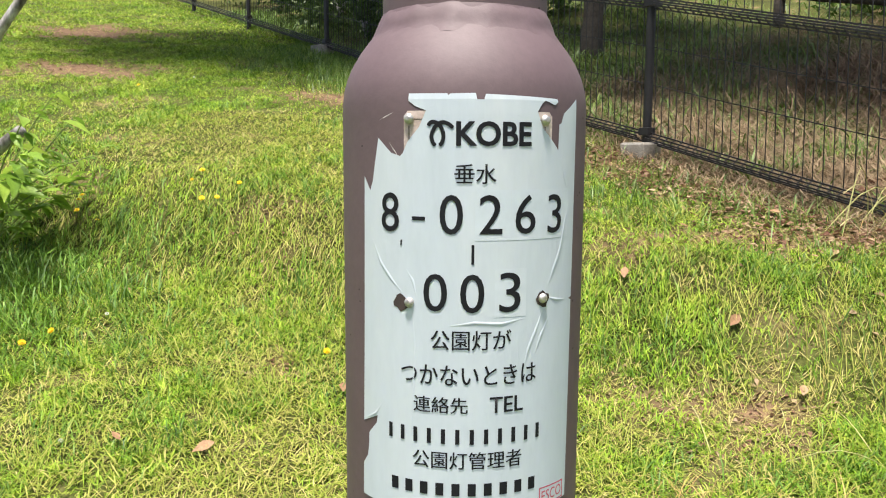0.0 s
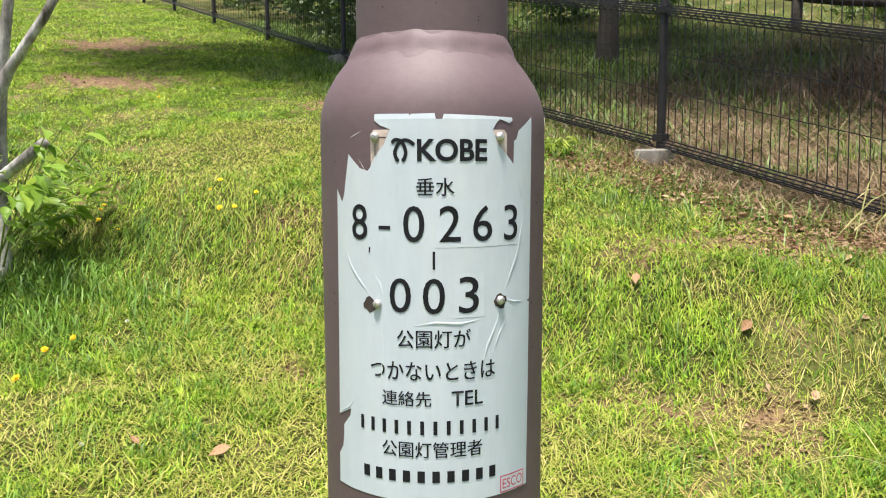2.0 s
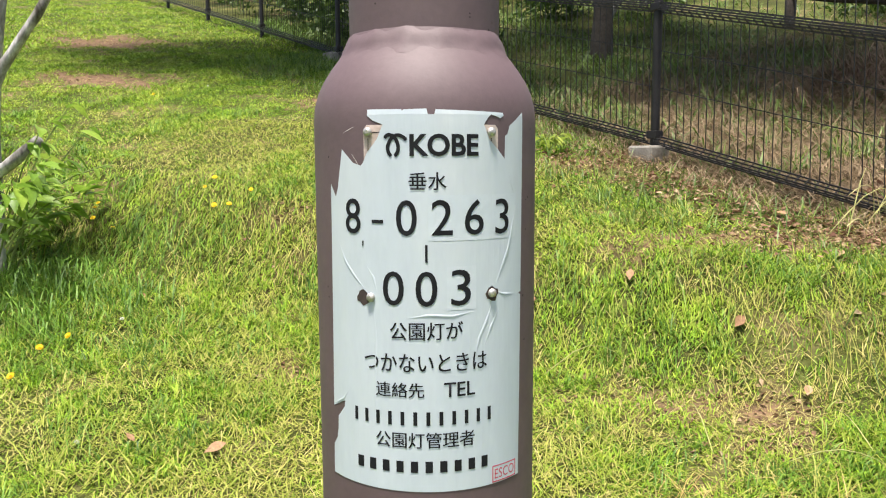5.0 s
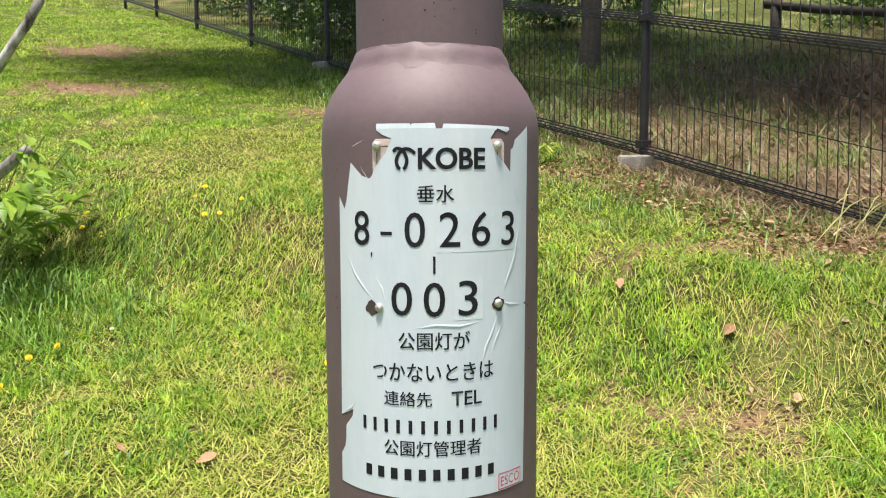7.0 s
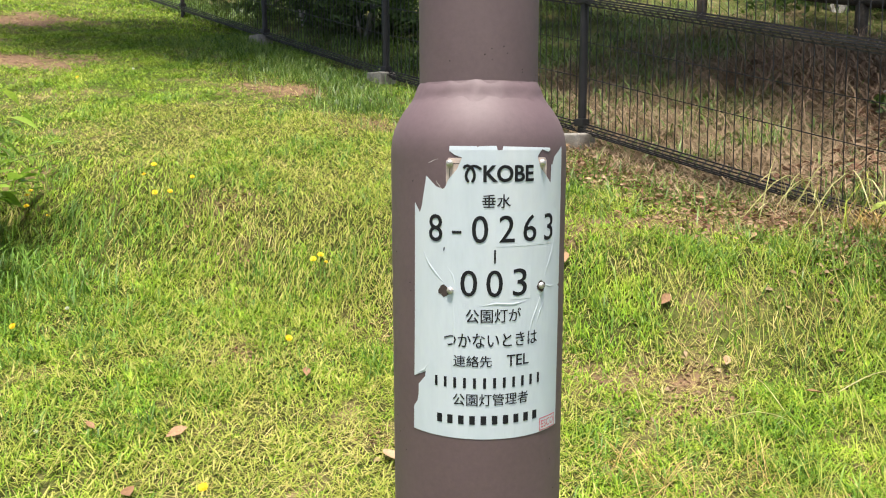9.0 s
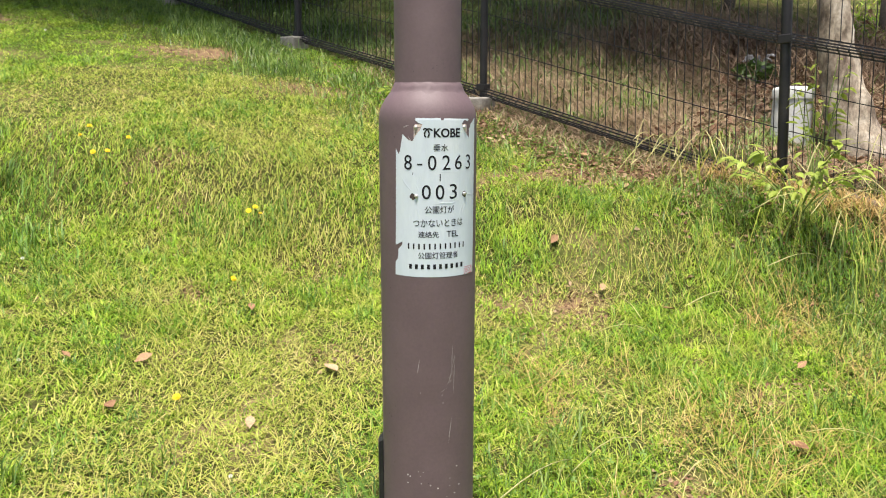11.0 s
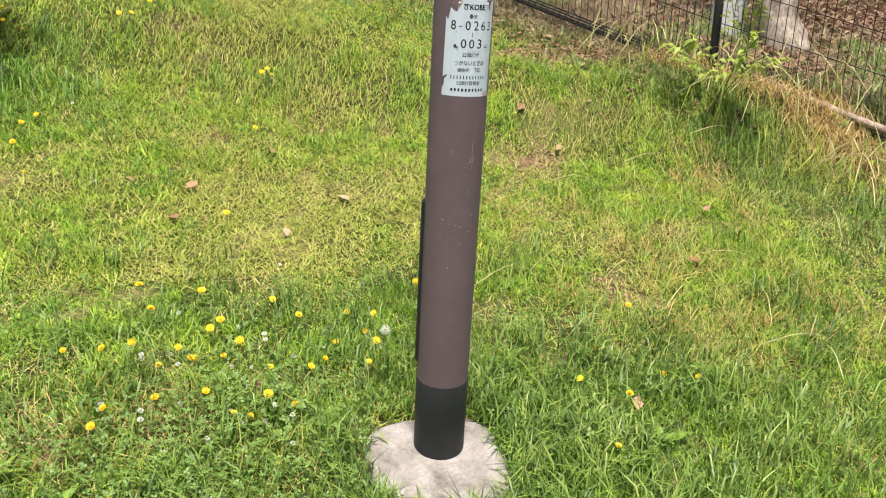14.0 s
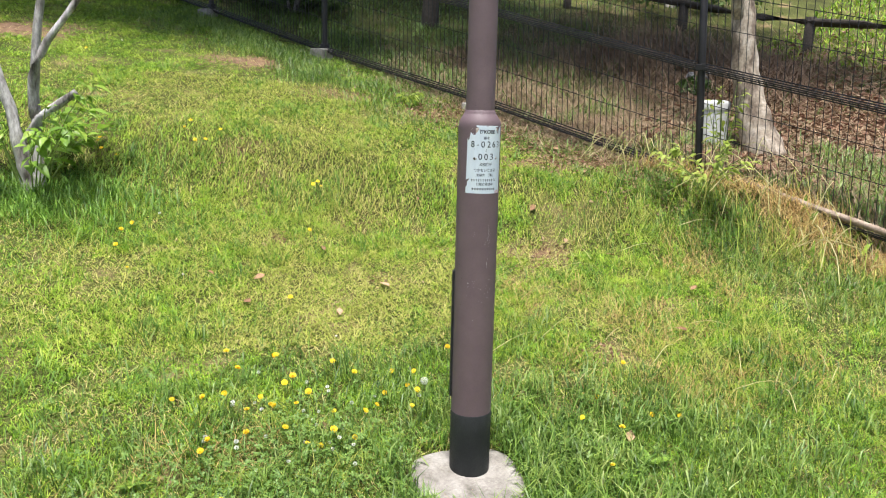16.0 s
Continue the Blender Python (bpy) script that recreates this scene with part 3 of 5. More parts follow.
for cx, cy, w in ((-31, 1114.0, 6.0), (46.8, 1115.3, 5.4)):
    scuffs = bmesh.new()
    rim = [(cx + w * (0.75 + 0.55 * noise.noise((i * 1.7, cx, 3))) * math.cos(i * 0.5236), cy + w * (0.75 + 0.55 * noise.noise((i * 1.3, cy, 9))) * math.sin(i * 0.5236)) for i in range(12)]
    scuffs.faces.new([scuffs.verts.new((x / 1000, y / 1000, 0)) for x, y in rim])
    on_tube("torn_hole", scuffs, DARK_CHIP, sticker, 0.00045, "torn hole round a screw")
for ax, z in ((-26, 1207.6), (46, 1207.4), (-25.7, 1114.4), (46.5, 1115.7)):
    bm = lathe(bmesh.new(), [(0.0026, -0.001), (0.0026, 0.0008), (0.0021, 0.0017), (0.0010, 0.0021)], seg=16)
    ob = part("screw", bm, SCREW, sticker, "dull metal screw head", smooth=True)
    a = ax / 1000 / R
    n = Vector((math.sin(a), -math.cos(a), 0))
    ob.matrix_basis = Matrix.Translation(n * (R + 0.0004) + Vector((0, 0, z / 1000))) @ n.to_track_quat("Z", "Y").to_matrix().to_4x4()

# scratches and chips in the paint
rnd = random.Random(4)
for x, y, dx, dy, w in ((27, 900, -2, -40, 0.5), (25, 858, 6, 28, 0.5), (18, 850, 14, 10, 0.5), (14, 838, 16, 12, 0.4), (20, 842, 5, 16, 0.6), (26, 790, -6, -42, 0.5),
                        (-22, 880, -4, -24, 0.35), (31, 880, -3, -60, 0.35), (8, 830, 10, 5, 0.4), (-38, 1196, 7, -9, 0.4), (-45, 1207, 10, 4, 0.35)):
    d = Vector((dx, dy, 0)).normalized()
    s = Vector((-d.y, d.x, 0)) * w / 2
    p, q = Vector((x, y, 0)), Vector((x + dx, y + dy, 0))
    line = bmesh.new()
    line.faces.new([line.verts.new(v / 1000) for v in (p, p.lerp(q, 0.5) - s, q, p.lerp(q, 0.5) + s)])
    on_tube("scratch", line, CHIP, post, 0.00015)
marks = bmesh.new()
for i in range(26):
    x, y, w = rnd.uniform(-45, 40), rnd.choice((700, 690, 660, 640, 820, 560)) + rnd.uniform(-14, 14), rnd.uniform(0.4, 1.3)
    marks.faces.new([marks.verts.new((x / 1000 + w / 1000 * math.cos(k), y / 1000 + w / 1000 * math.sin(k), 0)) for k in (0, 1.1, 2.3, 3.4, 4.8)])
tagged(on_tube("pale_chips", marks, CHIP, post, 0.00015, "fine pale chips in the paint"), kind="stuff")
marks = bmesh.new()
for i in range(70):
    x, y, w = rnd.choice((rnd.uniform(-90, -60), rnd.uniform(60, 95), rnd.uniform(-90, 95))), rnd.uniform(600, 1212), rnd.uniform(0.3, 0.9)
    if -58 < x < 73 and y > 1000:
        continue
    marks.faces.new([marks.verts.new((x / 1000 + w / 1000 * math.cos(k), y / 1000 + w / 1000 * math.sin(k), 0)) for k in (0, 1.1, 2.3, 3.4, 4.8)])
tagged(on_tube("dark_chips", marks, DARK_CHIP, post, 0.00015, "dark pinhole chips in the paint"), kind="stuff")

# ---- concrete footing of the lamp post ----
bm = bmesh.new()
rings = []
for j, k in enumerate((0.0, 0.3, 0.55, 0.75, 0.9, 0.98, 1.02, 1.03)):
    ring = []
    for i in range(56):
        a = 2 * math.pi * i / 56
        c, s = math.cos(a - 0.1), math.sin(a - 0.1)
        rad = 0.195 / (abs(c) ** 3.4 + abs(s) ** 3.4) ** (1 / 3.4) * (1 + 0.05 * noise.noise((c * 2, s * 2, 5)) + 0.02 * noise.noise((c * 9, s * 9, 1)))
        x, y = -0.012 + rad * k * math.cos(a), -0.058 + rad * k * math.sin(a) * 0.97
        z = 0.6 * (0.139 * (ALONG[0] * x + ALONG[1] * y) + 0.131 * (ACROSS[0] * x + ACROSS[1] * y)) + 0.006 * (1 - k * k) + 0.004 * noise.noise((x * 14, y * 14, 2))
        z -= (0, 0, 0, 0, 0.002, 0.010, 0.03, 0.14)[j]
        ring.append(bm.verts.new((x, y, z)))
    rings.append(ring)
for a, b in zip(rings[1:], rings[2:]):
    for i in range(56):
        bm.faces.new((a[i], b[i], b[(i + 1) % 56], a[(i + 1) % 56]))
bmesh.ops.delete(bm, geom=rings[0], context="VERTS")
bm.faces.new(rings[1])
tagged(link_mesh("concrete_footing", bm, CONCRETE, True), "weathered grey concrete footing round the lamp post foot", "footing")

# ---- mesh fence along the bank ----
fence = thing("mesh_fence", (*on_fence(POST_S), float(height(*on_fence(POST_S)))), "dark steel wire mesh fence with folded bands on slim posts", "fence")
origin = fence.location.copy()
POSTS = range(-4, 8)


def prism(co, faces, p, q, w):
    """Adds a thin square bar from p to q."""
    d = (q - p).normalized()
    e1 = (Vector((0, 0, 1)) if abs(d.z) < 0.8 else Vector((ALONG[0], ALONG[1], 0))).cross(d).normalized() * w / 2
    e2 = d.cross(e1).normalized() * w / 2
    b = len(co)
    for c in (p, q):
        co += [c + e1 + e2, c - e1 + e2, c - e1 - e2, c + e1 - e2]
    faces += [(b + k, b + (k + 1) % 4, b + 4 + (k + 1) % 4, b + 4 + k) for k in range(4)]


def fence_point(s, w, h):
    """A place on the fence: s along it, w towards the lawn, h above the sloping line between its posts."""
    k = math.floor((s - POST_S) / PITCH)
    s0 = POST_S + PITCH * k
    f = (s - s0) / PITCH
    z0, z1 = (0.80 + 0.225 * (a - POST_S) + 0.03 * max(a - 4.5, 0) + float(np.interp(a, [POST_S, POST_S + PITCH, POST_S + 2 * PITCH], [-0.033, 0.02, 0.03])) for a in (s0, s0 + PITCH))
    lean = 0.055 * max(0.0, 1 - abs(s - POST_S) / PITCH)
    x, y = on_fence(s + lean * h, FENCE_U - w)
    return Vector((x, y, z0 + (z1 - z0) * f + h)) - origin


FOLD = [(0.0, 0.0), (0.026, 0.014), (0.046, 0.029), (0.026, 0.044), (0.0, 0.058), (0.0, 0.752), (0.03, 0.767), (0.048, 0.780), (0.03, 0.793),
        (0.0, 0.808), (0.0, 1.48), (0.04, 1.507), (0.0, 1.535)]
for k in POSTS:
    s = POST_S + PITCH * k
    foot = fence_point(s, 0.0, 0.0)
    bm = lathe(bmesh.new(), [(0.026, -0.25), (0.026, 0.8), (0.026, 1.585), (0.022, 1.595)], seg=14)
    ob = part("fence_post", bm, FENCE_PAINT, fence, "slim dark post with clamps")
    for h in (0.06, 0.78, 1.48):
        part("clamp", box(bmesh.new(), -0.034, 0.034, -0.034, 0.034, h - 0.022, h + 0.022, bevel=0.004), FENCE_PAINT, ob)
    ob.location = foot
    ob.rotation_euler = (0, 0.055 if k == 0 else 0, math.atan2(ALONG[1], ALONG[0]))
    if k == POSTS[-1]:
        continue
    co, faces = [], []
    count = 40 if -3 < k < 4 else 20
    for i in range(1, count):
        a = s + PITCH * i / count
        pts = [fence_point(a, w, h) for w, h in FOLD]
        for p, q in zip(pts, pts[1:]):
            prism(co, faces, p, q, 0.0037 if abs(p.z - q.z) > 0.3 else 0.0058)
    for w, h in FOLD + [(0.0, 0.33), (0.0, 0.54), (0.0, 1.06), (0.0, 1.28)]:
        thick = 0.0075 if h < 0.09 else 0.0085 if any(abs(h - c) < 0.05 for c in (0.78, 1.507)) else 0.0046
        prism(co, faces, fence_point(s + 0.03, w + 0.004, h), fence_point(s + PITCH - 0.03, w + 0.004, h), thick)
    me = mesh_from("wire_panel", np.array([tuple(v) for v in co]), np.array(faces), smooth=False)
    me.materials.append(FENCE_PAINT)
    ob = new("wire_panel", me)
    ob.parent = fence
for k in (1, 2, 3):
    x, y = on_fence(POST_S + PITCH * k, FENCE_U - 0.05)
    bm = box(bmesh.new(), -0.085, 0.085, -0.085, 0.085, -0.16, 0.06, bevel=0.014)
    for v in bm.verts:
        v.co += Vector((0.006 * noise.noise(v.co * 17), 0.006 * noise.noise(v.co * 13 + Vector((3, 0, 0))), 0.005 * noise.noise(v.co * 15)))
    ob = link_mesh("fence_footing", bm, CONCRETE)
    ob.location = (x, y, float(height(x, y)) + 0.015)
    ob.rotation_euler = (0, 0, math.atan2(ALONG[1], ALONG[0]) + 0.05 * k)
    tagged(ob, "small weathered concrete block under a fence post", "footing", "fence footings")

# ---- grass and other small growth, blade by blade ----
rng = np.random.default_rng(7)
def fence_u(x, y):
    return ACROSS[0] * x + ACROSS[1] * y


def keep_off(x, y):
    """True where grass may grow: off the footing and thinned on the bare patches."""
    ok = (np.abs(x + 0.012) ** 3.4 + np.abs(y + 0.058) ** 3.4) > 0.188 ** 3.4
    s = ALONG[0] * x + ALONG[1] * y
    strip = np.clip(1 - np.abs(s - 1.7) / 1.4, 0, 1) * np.clip((fence_u(x, y) - 2.62) / 0.2, 0, 1)
    foot = np.clip((0.8 - s) / 0.3, 0, 1) * np.clip((fence_u(x, y) - 2.98) / 0.1, 0, 1)
    ok &= rng.random(x.shape) > 0.8 * foot
    ok &= rng.random(x.shape) > 0.85 * np.minimum(strip * 2.5, 1)
    return ok & (rng.random(x.shape) > 1.05 * bare_amount(x, y))


LATTICE = rng.random((257, 257))


def clumps(x, y, size, shift=0):
    """Smooth random values from 0 to 1 that change over about size metres."""
    gx, gy = np.asarray(x) / size + 100 + 17 * shift, np.asarray(y) / size + 100 + 31 * shift
    i, j = np.floor(gx).astype(int), np.floor(gy).astype(int)
    fx, fy = gx - i, gy - j
    fx, fy = fx * fx * (3 - 2 * fx), fy * fy * (3 - 2 * fy)
    i, j = i % 256, j % 256
    return (LATTICE[i, j] * (1 - fx) + LATTICE[i + 1, j] * fx) * (1 - fy) + (LATTICE[i, j + 1] * (1 - fx) + LATTICE[i + 1, j + 1] * fx) * fy


def patchy(x, y, f=1.0, ph=0.0):
    return 0.5 + 0.25 * np.sin(2.3 * f * x + 1.1 * f * y + ph) + 0.25 * np.sin(1.7 * f * y - 2.9 * f * x + 2 * ph + 1) * np.sin(0.9 * f * y + ph)


def blades(name, x, y, length, width, lean0, lean1, material, label, lift=0.0, azimuth=None):
    """One object of many thin bent blades, each of three triangles."""
    n = len(x)
    az = rng.uniform(0, 2 * np.pi, n) if azimuth is None else azimuth
    h = np.stack([np.cos(az), np.sin(az), np.zeros(n)], 1)
    tw = az + rng.uniform(-0.9, 0.9, n)
    side = np.stack([-np.sin(tw), np.cos(tw), np.zeros(n)], 1) * (width / 2)[:, None]
    up = np.array([0, 0, 1.0])
    base = np.stack([x, y, height(x, y) - 0.004 + lift], 1)
    mid = base + (length * 0.55)[:, None] * (h * np.sin(lean0)[:, None] + up * np.cos(lean0)[:, None])
    tip = mid + (length * 0.45)[:, None] * (h * np.sin(lean1)[:, None] + up * np.cos(lean1)[:, None])
    ground_z = height(x, y)
    for p, e in ((mid, 0.004), (tip, 0.005)):
        p[:, 2] += height(p[:, 0], p[:, 1]) - ground_z
        p[:, 2] = np.maximum(p[:, 2], height(p[:, 0], p[:, 1]) + e)
    co = np.stack([base - side * 0.8, base + side * 0.8, mid + side, mid - side, tip], 1).reshape(-1, 3)
    b = (np.arange(n) * 5)[:, None]
    tri = np.concatenate([b + np.array([[0, 1, 2]]), b + np.array([[0, 2, 3]]), b + np.array([[3, 2, 4]])], 1).reshape(-1, 3)
    me = mesh_from(name, co, tri)
    me.materials.append(material)
    return tagged(new(name, me), label, "grass", kind="stuff")


def scatter(x0, x1, y0, y1, n):
    return rng.uniform(x0, x1, n), rng.uniform(y0, y1, n)


def rad(lo, hi, n):
    return np.radians(rng.uniform(lo, hi, n))


def clear_of_patches(x, y):
    return (bare_amount(x, y) < 0.2) & (bare_amount(x, y + 0.08) < 0.35)


def worn(x, y):
    """From 0, thick grass, to 1, trodden thin and short."""
    path = np.exp(-((np.asarray(x) + 0.45 + 0.12 * y) / 0.75) ** 2) * np.clip((np.asarray(y) - 0.6) / 0.8, 0, 1)
    v = 0.5 * clumps(x, y, 0.52, 11) + 0.5 * clumps(x, y, 0.16, 12) + 0.13 * path
    return np.clip((v - 0.42) * 4.0, 0, 1)


# short trodden turf close by
x, y = scatter(-2.6, 3.0, -1.0, 2.7, 460000)
u = fence_u(x, y)
edge = np.clip(np.minimum(np.minimum(x + 2.6, 3.0 - x), y + 1.0) / (0.3 + 1.1 * clumps(x, y, 0.4, 6)), 0, 1)
w = worn(x, y)
k = keep_off(x, y) & (u < 3.2) & (rng.random(x.size) < edge) & (rng.random(x.size) < (0.14 + 1.9 * np.maximum(clumps(x, y, 0.05) - 0.18, 0)) * (1 - 0.45 * w))
x, y, w = x[k], y[k], w[k]
n = x.size
L = rng.uniform(0.020, 0.058, n) * (0.6 + 0.8 * clumps(x, y, 0.12, 2)) * (1.12 - 0.55 * w)
blades("short_turf", x, y, L, rng.uniform(0.0024, 0.0046, n) * (1 + 0.2 * np.clip((y - 1.1) / 0.8, 0, 1)), rad(22, 86, n), rad(55, 118, n), TURF, "short trodden yellow-green turf on the slope")
# turf further up the slope
x, y = scatter(-5.0, 2.6, 2.6, 7.5, 380000)
u = fence_u(x, y)
w = worn(x, y)
k = keep_off(x, y) & (u < 3.3) & (rng.random(x.size) < (0.35 + 1.4 * clumps(x, y, 0.08)) * (1 - 0.5 * w))
x, y, w = x[k], y[k], w[k]
n = x.size
L = rng.uniform(0.022, 0.055, n) * (0.6 + 0.8 * clumps(x, y, 0.16, 2)) * (1.1 - 0.5 * w)
blades("slope_turf", x, y, L, rng.uniform(0.0036, 0.0066, n), rad(30, 86, n), rad(60, 115, n), TURF, "short bright turf higher up the slope")
# thicker green tufts where nobody treads
x, y = scatter(-3.2, 3.0, -1.0, 4.8, 420000)
w = worn(x, y)
lush = np.maximum(clumps(x, y, 0.075, 14) - 0.45, 0) * 2.2 * (1 - w) * (0.35 + 0.9 * np.maximum(clumps(x, y, 0.33, 15) - 0.25, 0))
k = keep_off(x, y) & (fence_u(x, y) < 3.1) & clear_of_patches(x, y) & (rng.random(x.size) < lush)
x, y = x[k], y[k]
n = x.size
blades("green_tufts", x, y, rng.uniform(0.03, 0.085, n) * (0.8 + 0.5 * clumps(x, y, 0.075, 14)), rng.uniform(0.0026, 0.0050, n), rad(12, 65, n), rad(55, 125, n), TUFT, "fresh green tufts standing out of the turf")
for name, x0, x1, y0, y1, count, size in (("upper_turf", -10, 2, 7.2, 13, 130000, 1.0), ("far_turf", -18, 4, 13, 26, 50000, 2.0)):
    x, y = scatter(x0, x1, y0, y1, count)
    k = keep_off(x, y) & (fence_u(x, y) < 3.3 + 0.02 * y)
    x, y = x[k], y[k]
    n = x.size
    blades(name, x, y, size * rng.uniform(0.03, 0.065, n), size * rng.uniform(0.005, 0.010, n), rad(25, 80, n), rad(50, 105, n), TURF, "turf far up the slope")
x, y = scatter(-8, 7, -7, 7.5, 160000)
inner = np.clip(np.maximum(np.maximum(np.where(y > 2.3, -4.6, -2.3) - x, x - 2.4), -0.5 - y) / (0.3 + 1.0 * clumps(x, y, 0.4, 6)), 0, 1)
k = (fence_u(x, y) < 3.2) & (rng.random(x.size) < inner)
x, y = x[k], y[k]
n = x.size
blades("outer_turf", x, y, rng.uniform(0.06, 0.13, n), rng.uniform(0.012, 0.032, n), rad(35, 85, n), rad(40, 105, n), TURF, "turf on the slope all round")
# dead blades lying in the turf
x, y = scatter(-2.6, 3.0, -1.0, 4.5, 150000)
k = keep_off(x, y) & (fence_u(x, y) < 3.1) & (rng.random(x.size) < 0.08 + 0.45 * worn(x, y))
x, y = x[k], y[k]
n = x.size
blades("turf_thatch", x, y, rng.uniform(0.02, 0.075, n), rng.uniform(0.0018, 0.0036, n), rad(66, 92, n), rad(75, 100, n), THATCH, "dead pale blades lying in the turf", lift=0.012)
x = np.concatenate([rng.normal(cx, a * 0.75, int(2200 * (a * b) ** 0.5)) for cx, cy, a, b, least in BARE])
y = np.concatenate([rng.normal(cy, b * 0.8, int(2200 * (a * b) ** 0.5)) for cx, cy, a, b, least in BARE])
k = (np.hypot(x, y) > 0.4) & (fence_u(x, y) < 3.2)
x, y = x[k], y[k]
n = x.size
blades("patch_straw", x, y, rng.uniform(0.02, 0.07, n), rng.uniform(0.0014, 0.003, n), rad(60, 92, n), rad(75, 100, n), THATCH, "short dead straw strewn on the worn patches", lift=0.006)
# worn yellow path up the slope
x, y = rng.normal(-0.6, 0.8, 42000), rng.uniform(0.9, 4.4, 42000)
k = keep_off(x, y) & (fence_u(x, y) < 2.6)
x, y = x[k], y[k]
n = x.size
blades("worn_path_grass", x, y, rng.uniform(0.02, 0.06, n), rng.uniform(0.0026, 0.0048, n), rad(45, 88, n), rad(60, 105, n), WISPY, "pale yellowed grass on the worn path", lift=0.014)
# longer lush grass round the footing and in tufts
x, y = scatter(-2.4, 2.8, -1.0, 1.1, 66000)
near = np.exp(-((x / 1.3) ** 2 + ((y + 0.15) / 0.55) ** 2))
k = keep_off(x, y) & (rng.random(x.size) < 0.30 * np.maximum(clumps(x, y, 0.22, 8) - 0.45, 0) * 3 + 1.0 * near * (0.4 + patchy(x, y, 2.5, 2.0)))
x, y = x[k], y[k]
n = x.size
L = rng.uniform(0.05, 0.13, n) * (0.75 + 0.5 * patchy(x, y, 3.0, 0.5))
blades("lush_grass", x, y, L, rng.uniform(0.0028, 0.0055, n), rad(5, 40, n), rad(30, 100, n), LUSH, "longer lush green grass round the post footing")
# long arching tufts at the footing
cx = np.concatenate([rng.normal(0.45, 0.28, 60), rng.normal(-0.15, 0.3, 34), rng.uniform(-1.8, 1.8, 24)])
cy = np.concatenate([rng.normal(-0.15, 0.28, 60), rng.normal(-0.48, 0.14, 34), rng.uniform(-0.8, 1.0, 24)])
x, y = np.repeat(cx, 48) + rng.normal(0, 0.045, cx.size * 48), np.repeat(cy, 48) + rng.normal(0, 0.045, cx.size * 48)
k = keep_off(x, y)
x, y = x[k], y[k]
n = x.size
blades("long_tufts", x, y, rng.uniform(0.08, 0.19, n), rng.uniform(0.0035, 0.0065, n), rad(5, 40, n), rad(50, 120, n), LUSH, "long arching grass tufts beside the post footing")
# grass that leans over the rim of the footing
a = rng.uniform(-2.9, 0.9, 46)
cx, cy = -0.012 + (0.225 + rng.uniform(0, 0.05, 46)) * np.cos(a), -0.058 + (0.225 + rng.uniform(0, 0.05, 46)) * np.sin(a)
x, y = np.repeat(cx, 26) + rng.normal(0, 0.022, 46 * 26), np.repeat(cy, 26) + rng.normal(0, 0.022, 46 * 26)
k = keep_off(x, y)
x, y = x[k], y[k]
n = x.size
blades("rim_grass", x, y, rng.uniform(0.06, 0.16, n), rng.uniform(0.003, 0.0058, n), rad(5, 50, n), rad(45, 120, n), LUSH, "grass leaning over the rim of the concrete footing")
# thin seeding stems in loose tufts
tx, ty = scatter(-2.4, 3.2, -0.1, 3.0, 330)
keep = (rng.random(330) < 0.15 + 0.85 * (tx > 0.6))
tx, ty = tx[keep], ty[keep]
x = np.repeat(tx, 60) + rng.normal(0, 0.07, tx.size * 60)
y = np.repeat(ty, 60) + rng.normal(0, 0.07, tx.size * 60)
k = keep_off(x, y) & (fence_u(x, y) < 3.4) & clear_of_patches(x, y)
x, y = x[k], y[k]
n = x.size
blades("wispy_grass", x, y, rng.uniform(0.08, 0.21, n), rng.uniform(0.0016, 0.0032, n), rad(30, 82, n), rad(55, 115, n), WISPY, "thin yellowing grass stems in loose tufts")
# dead golden tufts in the longer grass
tx, ty = np.concatenate([rng.uniform(0.55, 2.0, 46), rng.normal(-0.7, 0.5, 14)]), np.concatenate([rng.uniform(0.2, 1.9, 46), rng.normal(-0.1, 0.4, 14)])
x, y = np.repeat(tx, 44) + rng.normal(0, 0.06, 60 * 44), np.repeat(ty, 44) + rng.normal(0, 0.06, 60 * 44)
k = keep_off(x, y) & clear_of_patches(x, y)
x, y = x[k], y[k]
n = x.size
blades("dead_tufts", x, y, rng.uniform(0.06, 0.17, n), rng.uniform(0.0016, 0.003, n), rad(35, 85, n), rad(60, 110, n), GOLDEN, "dead golden-brown blades in loose tufts among the grass", lift=0.01)
# lush grass under the pruned tree and beside the fence
x, y = scatter(-3.4, -0.9, 1.7, 3.6, 60000)
k = rng.random(x.size) < 0.75 * np.exp(-(((x + 2.08) / 0.46) ** 2 + ((y - 2.46) / 0.30) ** 2)) * (0.35 + 1.1 * clumps(x, y, 0.11, 21))
x, y = x[k], y[k]
n = x.size
blades("tree_foot_grass", x, y, rng.uniform(0.08, 0.21, n), rng.uniform(0.003, 0.006, n), rad(8, 55, n), rad(60, 130, n), TUFT, "long dark ragged grass drooping round the pruned tree")
s, u = rng.uniform(-1.8, 7, 42000), rng.normal(2.8, 0.28, 42000)
x, y = on_fence(s, u)
k = keep_off(x, y) & (u < 3.35) & (rng.random(x.size) < patchy(x, y, 2.5, 4.0))
x, y = x[k], y[k]
n = x.size
blades("bank_grass", x, y, rng.uniform(0.04, 0.13, n), rng.uniform(0.003, 0.006, n), rad(5, 45, n), rad(30, 100, n), LUSH, "ragged green grass on the bank below the fence")
